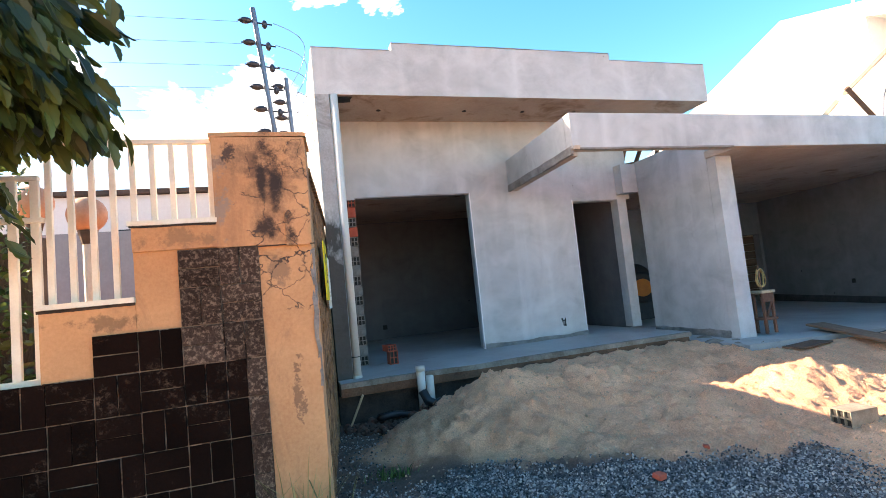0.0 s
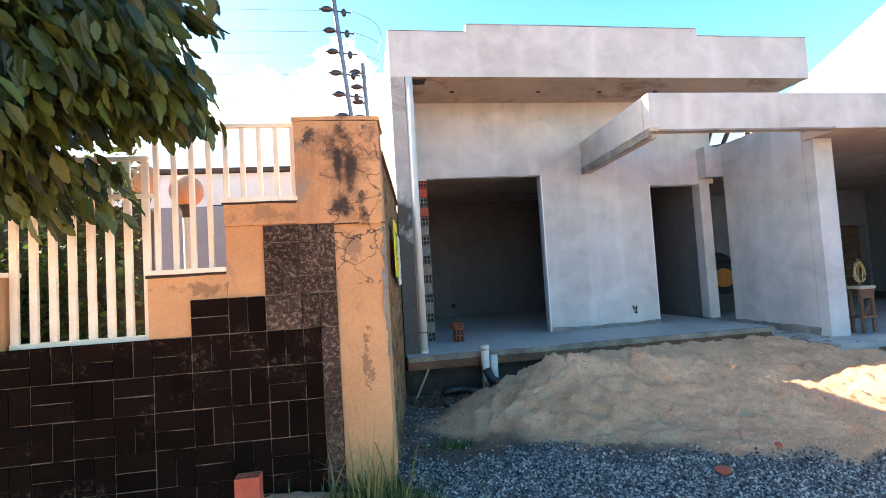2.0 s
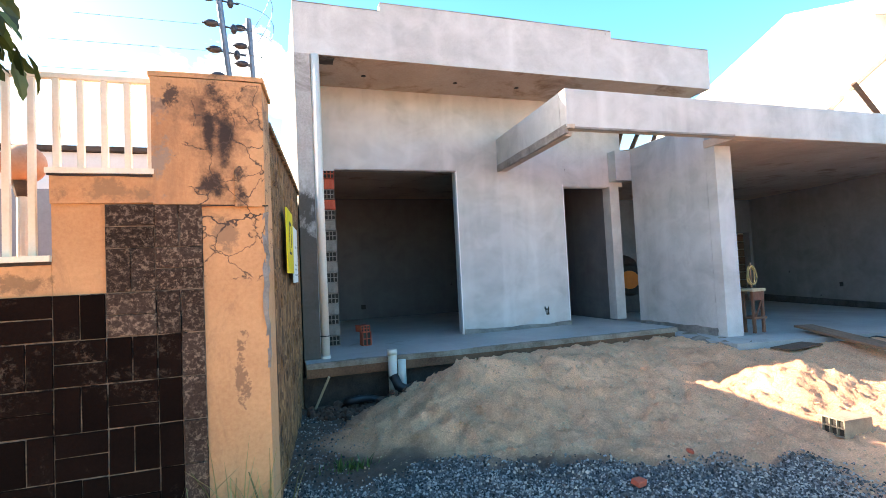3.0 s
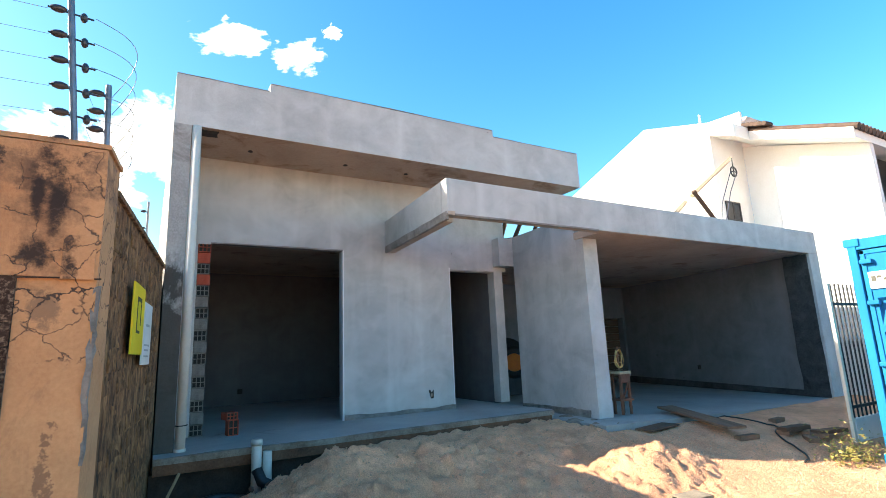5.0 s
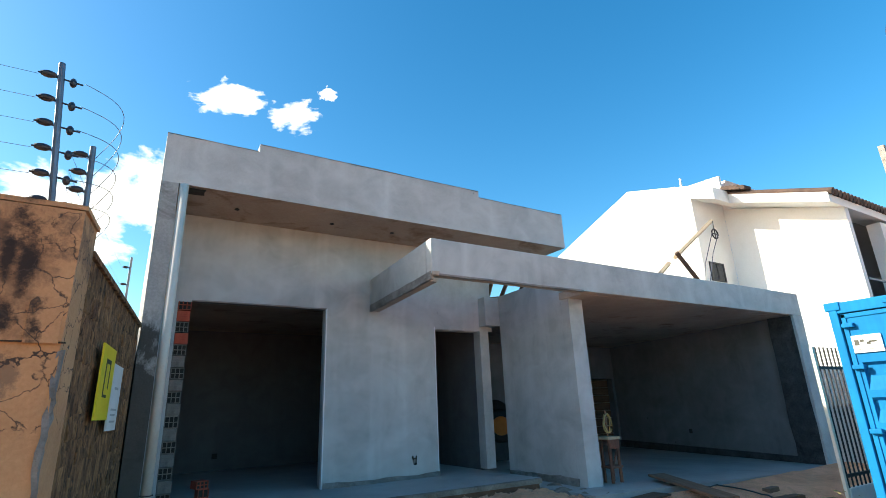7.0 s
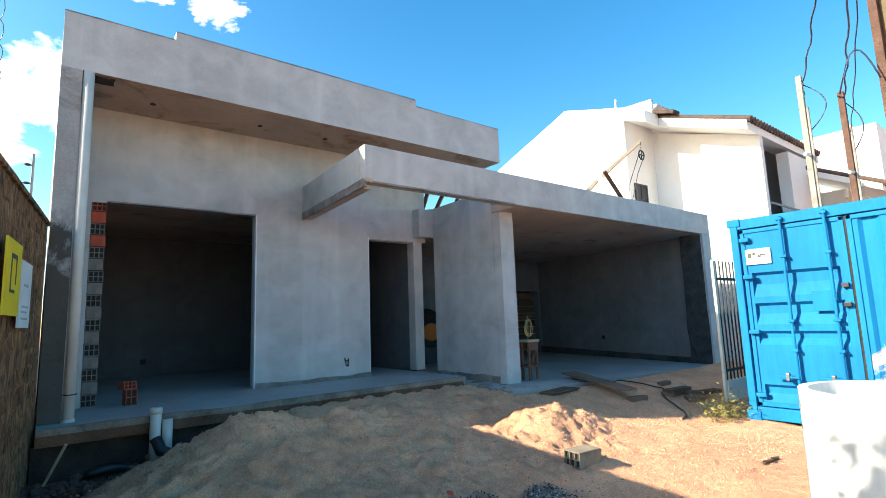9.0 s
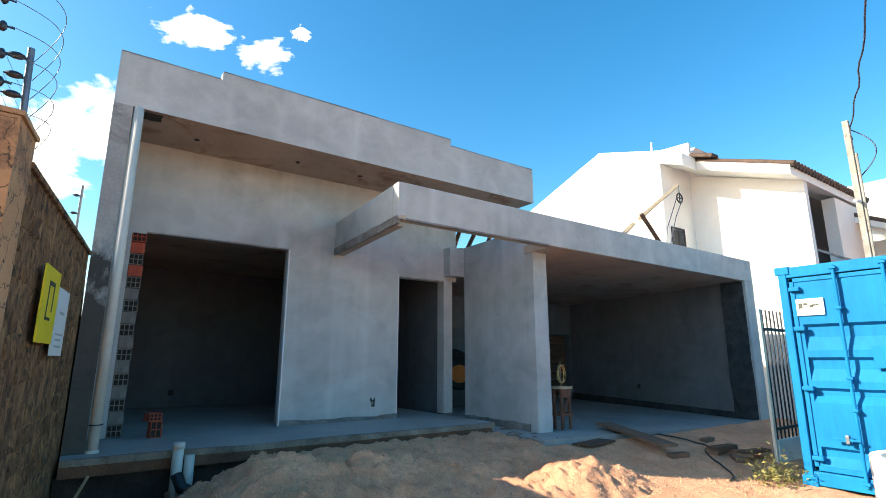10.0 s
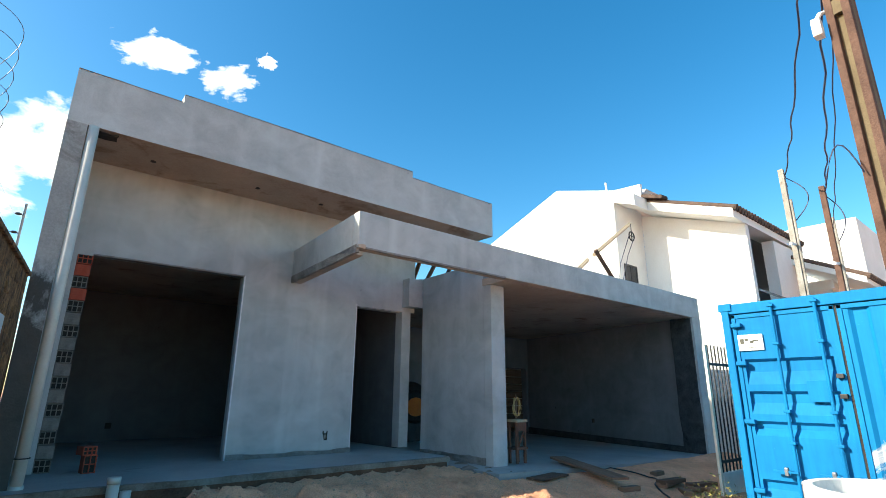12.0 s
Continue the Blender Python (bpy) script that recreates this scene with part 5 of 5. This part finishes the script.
tube(wheel, [(WX + 0.10 * math.cos(a * 0.4), HY - 0.09, WZ + 0.10 * math.sin(a * 0.4)) for a in range(17)], 0.015, 6)
rod(wheel, (WX - 0.1, HY - 0.09, WZ), (WX + 0.1, HY - 0.09, WZ), 0.012, sides=6)
rod(wheel, (WX, HY - 0.09, WZ - 0.1), (WX, HY - 0.09, WZ + 0.28), 0.012, sides=6)
part("pulley", wheel, METAL_DARK, hoist)
part("cord", tube(bmesh.new(), [(WX - 0.10, HY - 0.09, WZ), (9.25, HY - 0.05, 3.5), (9.12, HY, 2.75)], 0.008, 5), CABLE, hoist)
part("cord", tube(bmesh.new(), [(WX + 0.10, HY - 0.09, WZ), (9.58, HY - 0.05, 3.75), (9.18, HY, 2.75)], 0.008, 5), CABLE, hoist)


# ---- fence beside the container ----
bars = thing("side_fence", "dark barred steel fence beside the container", "fence")
FX, FY, FZ = 7.95, -4.05, -0.5
part("post", boxes((FX + 0.0, FX + 0.06, FY - 0.02, FY + 0.02, FZ - 0.1, 1.66), bevel=0.006), FENCE_WHITE, bars, "white-painted post with peeling foot")
part("plinth", roughen(boxes((FX + 0.062, FX + 3.2, FY - 0.03, FY + 0.03, FZ - 0.1, -0.12)), 0.006, 5, 3), RING_WHITE, bars, "low white plinth")
part("rail", boxes((FX + 0.06, FX + 3.2, FY - 0.014, FY + 0.014, 1.36, 1.40)), METAL_DARK, bars)
part("rail", boxes((FX + 0.06, FX + 3.2, FY - 0.014, FY + 0.014, 0.0, 0.04)), METAL_DARK, bars)
for k in range(22):
    x = FX + 0.12 + 0.12 * k
    part("bar", rod(bmesh.new(), (x, FY, -0.12), (x, FY, 1.66), 0.012, sides=6), METAL_DARK, bars)


def bush(name, label, cx, cy, rx, count, size, material, seed):
    rng = random.Random(seed)
    spots = []
    for _ in range(count):
        x, y = cx + rng.gauss(0, rx), cy + rng.gauss(0, rx * 0.6)
        p = Vector((x, y, GZ(x, y) + abs(rng.gauss(0, 0.14))))
        spots.append((p, Vector((rng.gauss(0, 1), rng.gauss(0, 1), 0.8))))
    ob = leaf_cloud(name, spots, size, material, rng, -0.1, 0.4)
    return tagged(ob, label, "weeds", kind="stuff")


bush("weeds", "yellow-green weeds growing by the fence post", 7.0, -4.42, 0.24, 620, 0.042, YELLOW_WEED, 8)


# ---- blue container ----
def container():
    root = thing("shipping_container", "bright blue steel shipping container with locking rods", "container")
    X, Y0, Y1, Z0, Z1 = 7.20, -7.12, -4.66, -0.46, 2.08
    part("body", boxes((X + 0.12, X + 6.0, Y0 + 0.06, Y1 - 0.06, Z0 + 0.15, Z1 - 0.06)), BLUE, root)
    for y in (Y0, Y1 - 0.09):
        part("corner_post", boxes((X, X + 0.13, y, y + 0.09, Z0, Z1), bevel=0.01), BLUE, root)
    part("header", boxes((X + 0.01, X + 0.14, Y0 + 0.09, Y1 - 0.09, Z1 - 0.13, Z1), bevel=0.01), BLUE, root)
    part("sill", boxes((X + 0.01, X + 0.14, Y0 + 0.09, Y1 - 0.09, Z0, Z0 + 0.15), bevel=0.01), BLUE, root)
    part("side_rail", boxes((X + 0.13, X + 6.0, Y1 - 0.07, Y1 - 0.01, Z1 - 0.08, Z1)), BLUE, root)
    part("roof", boxes((X + 0.14, X + 6.0, Y0 + 0.02, Y1 - 0.02, Z1 - 0.058, Z1 - 0.02)), BLUE, root)
    mid = (Y0 + Y1) / 2
    lo, hi = Z0 + 0.16, Z1 - 0.14
    for n, (a, b) in enumerate(((mid + 0.012, Y1 - 0.10), (Y0 + 0.10, mid - 0.012))):
        door = bmesh.new()
        if n == 0:
            # door sheet with pressed ribs: depth by height
            profile = [(lo, 0.0), (lo + 0.055, 0.0)]
            ribs = ((0.06, 0.27), (0.76, 0.93), (1.01, 1.28), (1.36, 1.67))
            for r0, r1 in ribs:
                profile += [(lo + r0, 0.0), (lo + r0 + (r1 - r0) * 0.5, 0.055), (lo + r1 - 0.035, 0.055), (lo + r1, 0.0)]
            profile += [(hi, 0.0)]
            inner = 0.09
            cols = [a, a + inner, a + inner, b - inner, b - inner, b]
            rows = []
            for z, d in profile:
                rows.append([door.verts.new((X + 0.05 + (0.0 if k in (0, 1, 4, 5) else d), y, z)) for k, y in enumerate(cols)])
            for r, s in zip(rows, rows[1:]):
                for k in range(5):
                    door.faces.new((r[k], s[k], s[k + 1], r[k + 1]))
        else:
            # the other leaf is pressed in tall upright flutes
            across = [(a, 0.0), (a + 0.30, 0.0), (a + 0.34, 0.035), (a + 0.46, 0.035), (a + 0.50, 0.0), (b - 0.30, 0.0), (b - 0.26, 0.035), (b - 0.14, 0.035), (b - 0.10, 0.0), (b, 0.0)]
            foot = [door.verts.new((X + 0.05 + d, y, lo)) for y, d in across]
            head = [door.verts.new((X + 0.05 + d, y, hi)) for y, d in across]
            for k in range(len(across) - 1):
                door.faces.new((foot[k], head[k], head[k + 1], foot[k + 1]))
        leaf = part("door", door, BLUE if n == 0 else BLUE_WORN, root)
        part("door_edge", boxes((X + 0.035, X + 0.10, a, a + 0.05, lo, hi), (X + 0.035, X + 0.10, b - 0.05, b, lo, hi), (X + 0.035, X + 0.10, a, b, lo, lo + 0.05), (X + 0.035, X + 0.10, a, b, hi - 0.05, hi), bevel=0.006), BLUE, leaf)
        part("gasket", boxes((X + 0.045, X + 0.09, (a - 0.011) if n == 0 else (b + 0.001), (a - 0.001) if n == 0 else (b + 0.011), lo, hi)), RUBBER, leaf, "black rubber door seal")
        hinge_y = b if n == 0 else a
        for z in (lo + 0.14, lo + 0.92, lo + 1.62, hi - 0.14):
            part("hinge", boxes((X - 0.015, X + 0.05, hinge_y - (0.12 if n == 0 else -0.0), hinge_y + (0.0 if n == 0 else 0.12), z - 0.026, z + 0.026), bevel=0.012), BLUE, leaf)
        for u in (0.44, 0.85) if n == 0 else ():
            y = b - (b - a) * u
            lock = part("locking_rod", rod(bmesh.new(), (X - 0.01, y, Z0 + 0.06), (X - 0.01, y, Z1 - 0.04), 0.019, sides=10), BLUE, leaf)
            for z in (Z0 + 0.10, lo + 0.7, lo + 1.05, hi - 0.40, Z1 - 0.07):
                part("bracket", boxes((X - 0.04, X + 0.05, y - 0.036, y + 0.036, z - 0.016, z + 0.016), bevel=0.006), BLUE, lock)
            part("handle", boxes((X - 0.055, X - 0.035, y - 0.02, y + 0.24, lo + 0.37, lo + 0.395), bevel=0.006), BLUE, lock, "worn steel handle")
            part("handle_hub", boxes((X - 0.06, X - 0.005, y + 0.08, y + 0.12, lo + 0.34, lo + 0.43), bevel=0.008), STEEL, lock)
        if n == 0:
            plate_ob = part("plate", boxes((X + 0.028, X + 0.048, b - 0.34, b - 0.05, hi - 0.465, hi - 0.265), bevel=0.003), WHITE_SIGN, leaf, "white sticker with dark print")
            for y0, y1, z0, z1 in ((0.29, 0.22, 0.355, 0.335), (0.23, 0.19, 0.375, 0.345), (0.17, 0.13, 0.345, 0.315), (0.12, 0.075, 0.38, 0.315), (0.29, 0.09, 0.43, 0.425)):
                part("print", boxes((X + 0.0255, X + 0.0275, b - y0, b - y1, hi - z0, hi - z1)), SIGN_INK, plate_ob)
            part("rating_plate", boxes((X + 0.035, X + 0.049, b - 0.92, b - 0.72, lo + 1.16, lo + 1.40), bevel=0.003), BLUE, leaf)
            for z0 in (lo + 1.20, lo + 1.42):
                part("keeper", boxes((X - 0.01, X + 0.04, a + 0.02, a + 0.09, z0, z0 + 0.05), bevel=0.005), METAL_DARK, leaf)
    for y in (Y0 + 0.05, Y1 - 0.05):
        part("casting", boxes((X - 0.008, X + 0.17, y - 0.08, y + 0.08, Z0 - 0.02, Z0 + 0.10), bevel=0.01), BLUE, root)
        part("casting", boxes((X - 0.008, X + 0.17, y - 0.08, y + 0.08, Z1 - 0.09, Z1 + 0.01), bevel=0.01), BLUE, root)


container()

ring = thing("concrete_ring", "whitewashed open concrete ring standing on the ground", "ring")
bm = bmesh.new()
RX, RY, RR, RT = 4.12, -6.71, 0.46, 0.40
for r, flip in ((RR, False), (RR - 0.055, True)):
    bmesh.ops.create_cone(bm, cap_ends=False, segments=40, radius1=r, radius2=r, depth=RT + 0.7, matrix=Matrix.Translation((RX, RY, (RT - 0.7) / 2)))
lip = [[bm.verts.new((RX + r * math.cos(k * math.tau / 40), RY + r * math.sin(k * math.tau / 40), RT)) for k in range(40)] for r in (RR, RR - 0.055)]
for k in range(40):
    bm.faces.new((lip[0][k], lip[0][(k + 1) % 40], lip[1][(k + 1) % 40], lip[1][k]))
part("shell", bm, RING_WHITE, ring)


# ---- poles and cables ----
def utility_pole():
    root = thing("utility_pole", "tall concrete utility pole with recessed panels", "utility pole")
    PX, PY, W, D = 5.06, -6.85, 0.18, 0.15
    m = pose(PX, PY, 0, 0, 0, -10)
    core = boxes((-D / 2 + 0.05, D / 2 - 0.05, -W / 2, W / 2, -1.2, 9.0))
    bmesh.ops.transform(core, matrix=m, verts=core.verts[:])
    part("core", core, POLE_CONCRETE, root)
    for s in (-1, 1):
        bm = roughen(boxes((-D / 2, D / 2, s * (W / 2 - 0.03) - 0.03, s * (W / 2 - 0.03) + 0.03, -1.2, 9.0), bevel=0.008), 0.004, 4)
        bmesh.ops.transform(bm, matrix=m, verts=bm.verts[:])
        part("flange", bm, POLE_EDGE, root, "reddish worn edge of the pole")
    for z in (-0.3, 1.9, 4.1, 6.3):
        bm = boxes((-D / 2 + 0.004, D / 2 - 0.004, -W / 2 + 0.05, W / 2 - 0.05, z, z + 0.14))
        bmesh.ops.transform(bm, matrix=m, verts=bm.verts[:])
        part("rib", bm, POLE_CONCRETE, root)
    lamp = boxes((PX - 0.16, PX - 0.06, PY + 0.13, PY + 0.20, 3.92, 4.09), bevel=0.01)
    part("fitting", lamp, RING_WHITE, root, "small white box on the pole")
    part("bracket", tube(bmesh.new(), [(PX - 0.1, PY + 0.17, 4.08), (PX - 0.06, PY + 0.14, 4.17), (PX - 0.02, PY + 0.1, 4.19)], 0.02, 6), RING_WHITE, root)


utility_pole()


def meter_pole(x, y, top, material, label, tilt=0.0):
    root = thing("service_pole", label, "pole", "service poles")
    part("pole", roughen(boxes((x - 0.05, x + 0.05, y - 0.05, y + 0.05, -0.6, top), bevel=0.01), 0.004, 3), material, root)
    part("conduit", rod(bmesh.new(), (x - 0.02, y - 0.085, -0.6), (x - 0.02, y - 0.085, top - 0.7), 0.024, sides=8), POLE_WHITE, root)
    for z in (top - 0.12, top - 0.32, top - 0.9):
        part("bracket", boxes((x + 0.05, x + 0.2, y - 0.02, y + 0.02, z - 0.015, z + 0.015)), STEEL, root)
        part("insulator", rod(bmesh.new(), (x + 0.18, y, z - 0.02), (x + 0.18, y, z + 0.06), 0.028, 0.02, 8), BLACK_PLASTIC, root)
    part("lamp", rod(bmesh.new(), (x - 0.35, y - 0.03, top - 1.7), (x - 0.05, y - 0.03, top - 1.66), 0.03, sides=8), RING_WHITE, root)
    return root


meter_pole(11.9, -4.4, 5.55, POLE_WHITE, "white square service pole with conduit and insulators")
meter_pole(12.3, -4.95, 5.11, POLE_EDGE, "brown square service pole with conduit and insulators")


def cable_line(points, radius, label):
    return tagged(mesh_object("service_cable", tube(bmesh.new(), points, radius, 6), CABLE, smooth=True), label, "cable", "service cables")


def wavy(a, b, drop, n=26, amp=0.02):
    return [p + Vector((amp * math.sin(k * 1.9), amp * math.cos(k * 1.3), 0)) for k, p in enumerate(sag(a, b, drop, n))]


cable_line(wavy((12.08, -4.4, 5.43), (5.6, -6.8, 6.6), 0.35), 0.014, "dark twisted service cable to the white pole")
cable_line(wavy((12.48, -4.95, 5.0), (5.3, -6.82, 5.6), 0.3), 0.014, "dark twisted service cable to the brown pole")
cable_line(wavy((12.48, -4.95, 4.23), (5.2, -6.84, 4.9), 0.3, amp=0.01), 0.008, "thin dark cable beside the brown pole")
cable_line([(12.08 - 0.008 * k, -4.4 - 0.36 * math.sin(k * 0.26), 5.43 - 0.09 * k) for k in range(13)], 0.011, "cable hanging in a loop from the white pole")
cable_line([(12.48 - 0.01 * k, -4.95 - 0.25 * math.sin(k * 0.3), 4.95 - 0.11 * k) for k in range(11)], 0.011, "cable loop hanging from the brown pole")
cable_line([(4.95 - 0.05 * k / 8, -6.77 + 0.25 * k / 8, 2.62 + 0.30 * math.sin(k / 8 * math.pi) - 0.05 * k / 8) for k in range(9)], 0.006, "thin cable bowed out from the concrete pole")


# ---- white neighbour house ----
def neighbour():
    root = thing("white_house", "two-storey white house with clay tile eaves", "house")
    part("wall", plate(bmesh.new(), [(-0.02, -0.6), (9.5, -0.6), (9.5, 4.42), (4.92, 6.13), (1.95, 7.24), (-0.02, 6.64)], "x", 12.6, 12.8), WHITE_WALL, root)
    part("wall", boxes((12.8, 14.1, -0.02, 0.16, -0.6, 6.40)), WHITE_WALL, root)
    part("wall", plate(bmesh.new(), [(-2.82, -0.6), (-0.022, -0.6), (-0.022, 6.2), (-2.82, 5.27)], "x", 14.1, 14.3), WHITE_WALL, root)
    # white walls given grey for the shade under the eave
    part("wall", boxes((14.3, 18.4, -2.1, -1.9, -0.6, 5.5)), GREY_AND_SHADE_WALL, root, "balcony wall of the white house, greyed for shade")
    part("wall", boxes((14.3, 18.4, -2.82, -2.64, -0.6, 2.9)), GREY_AND_SHADE_WALL, root, "lower front wall of the white house, greyed for shade")
    part("pier", boxes((16.1, 18.3, -2.80, -2.5, 2.9, 5.2)), WHITE_WALL, root)
    roof = part("roof", plate(bmesh.new(), [(-2.86, 5.24), (-0.30, 6.16), (-0.30, 6.40), (-2.86, 5.48)], "x", 13.3, 18.5), WHITE_WALL, root, "white eave with clay tiles on top")
    part("eave_side", plate(bmesh.new(), [(-0.66, 6.02), (-0.02, 6.27), (-0.02, 6.64), (-0.66, 6.36)], "x", 12.6, 13.29), WHITE_WALL, root)
    part("gable", plate(bmesh.new(), [(-0.56, 6.42), (-0.02, 6.40), (1.0, 6.95), (-0.56, 6.84)], "x", 13.2, 13.29), WHITE_WALL, root)
    part("gable_back", plate(bmesh.new(), [(-0.56, 6.78), (0.6, 6.95), (0.6, 6.3), (-0.3, 6.3)], "x", 13.52, 16.0), PINK_WALL, root)
    for k in range(27):
        x = 13.4 + 0.19 * k
        part("roof_tile", tube(bmesh.new(), [(x, -2.94, 5.49), (x, -2.0, 5.83), (x, -0.5, 6.36)], 0.085, 8), ROOF_TILE, roof)
    for k in range(6):
        y = -0.62 - 0.1 * k
        part("roof_tile", tube(bmesh.new(), [(13.16, y, 6.44 - 0.032 * k), (13.5, y, 6.46 - 0.032 * k)], 0.06, 8), ROOF_TILE, roof)
    window = part("window", boxes((12.90, 13.46, -0.04, -0.022, 4.02, 4.46), bevel=0.004), GLASS_DARK, root)
    part("window_edge", boxes((12.86, 12.90, -0.052, -0.022, 3.98, 4.50), (13.46, 13.50, -0.052, -0.022, 3.98, 4.50), (12.90, 13.46, -0.052, -0.022, 4.46, 4.50), (12.90, 13.46, -0.052, -0.022, 3.98, 4.02), (13.16, 13.20, -0.052, -0.04, 4.02, 4.46)), METAL_DARK, window)
    part("vent_pipe", rod(bmesh.new(), (12.72, 0.25, 6.6), (12.72, 0.25, 7.0), 0.03, sides=8), RING_WHITE, root)
    part("balcony_floor", boxes((14.3, 18.4, -2.82, -2.1, 2.92, 3.06)), WHITE_WALL, root)
    part("balcony_rail", boxes((14.3, 18.4, -2.86, -2.825, 3.5, 3.55)), STEEL, root)


neighbour()


def far_house():
    root = thing("corner_house", "cream house with a clay tile porch further down the street", "house")
    part("wall", boxes((19.0, 26.0, -3.3, 4.0, -0.6, 4.4)), WHITE_WALL, root)
    part("tower", boxes((21.5, 27.0, -3.79, 1.0, -0.6, 6.9)), WHITE_WALL, root)
    part("porch_wall", boxes((18.6, 18.8, -4.3, -3.3, -0.6, 3.9)), PINK_WALL, root)
    roof = part("porch_roof", plate(bmesh.new(), [(-4.45, 3.90), (-2.3, 4.95), (-2.3, 5.12), (-4.45, 4.07)], "x", 17.4, 21.4), WHITE_WALL, root)
    for k in range(20):
        part("roof_tile", tube(bmesh.new(), [(17.5 + 0.2 * k, -4.53, 4.08), (17.5 + 0.2 * k, -2.3, 5.17)], 0.085, 6), ROOF_TILE, roof)
    part("lantern", boxes((17.9, 18.0, -3.6, -3.5, 3.95, 4.2)), RING_WHITE, root)


far_house()


# ---- clouds, far behind everything ----
def cloud_material(seed, glow):
    m = bpy.data.materials.new("cloud")
    m.use_nodes = True
    nt = m.node_tree
    nt.nodes.remove(nt.nodes["Principled BSDF"])
    tc = nt.nodes.new("ShaderNodeTexCoord")
    mp = nt.nodes.new("ShaderNodeMapping")
    mp.inputs["Location"].default_value = (seed * 3.7, seed * 1.9, seed * 5.3)
    nt.links.new(tc.outputs["Object"], mp.inputs["Vector"])
    billow = noise_of(nt, mp.outputs["Vector"], 1.9, 9, 0.58, 0.25)
    centre = nt.nodes.new("ShaderNodeVectorMath")
    centre.operation = "LENGTH"
    nt.links.new(tc.outputs["Object"], centre.inputs[0])
    sumup = node(nt, "Math")
    sumup.operation = "MULTIPLY_ADD"
    nt.links.new(centre.outputs["Value"], sumup.inputs[0])
    sumup.inputs[1].default_value = -0.62
    nt.links.new(billow, sumup.inputs[2])
    mask = ramp(nt, sumup.outputs[0], ((0.09, g3(0)), (0.25, g3(1))))
    em = node(nt, "Emission", Strength=glow)
    shade = ramp(nt, billow, ((0.35, (0.80, 0.86, 0.95)), (0.6, (1.0, 1.0, 1.0))))
    nt.links.new(shade, em.inputs["Color"])
    clear = node(nt, "BsdfTransparent")
    ms = nt.nodes.new("ShaderNodeMixShader")
    nt.links.new(mask, ms.inputs["Fac"])
    nt.links.new(clear.outputs[0], ms.inputs[1])
    nt.links.new(em.outputs[0], ms.inputs[2])
    nt.links.new(ms.outputs[0], nt.nodes["Material Output"].inputs["Surface"])
    return m


def cloud(direction, half_wide, half_high, seed, tilt=0.0, glow=0.9):
    """A cloud on a far sheet that faces the lot; its sheet is two units wide, scaled up."""
    bm = bmesh.new()
    bmesh.ops.create_grid(bm, x_segments=2, y_segments=2, size=1.0)
    ob = mesh_object("cloud", bm, cloud_material(seed, glow))
    d = Vector(direction).normalized()
    ob.matrix_world = look(d * 2200, (0, 0, 0), tilt) @ Matrix.Diagonal((half_wide * 2200, half_high * 2200, 1, 1))
    return tagged(ob, "small bright white fair-weather cloud", "cloud", "clouds", "structure")


cloud((0.095, 0.843, 0.530), 0.088, 0.046, 1, -10)
cloud((0.203, 0.829, 0.520), 0.072, 0.04, 2, -10)
cloud((0.252, 0.790, 0.558), 0.026, 0.02, 1)
cloud((-0.38, 0.84, 0.40), 0.19, 0.085, 4)
cloud((-0.01, 0.93, 0.365), 0.125, 0.10, 5, 10)
cloud((-0.12, 0.94, 0.315), 0.16, 0.10, 6, 5)
cloud((-0.25, 0.92, 0.30), 0.2, 0.06, 7)
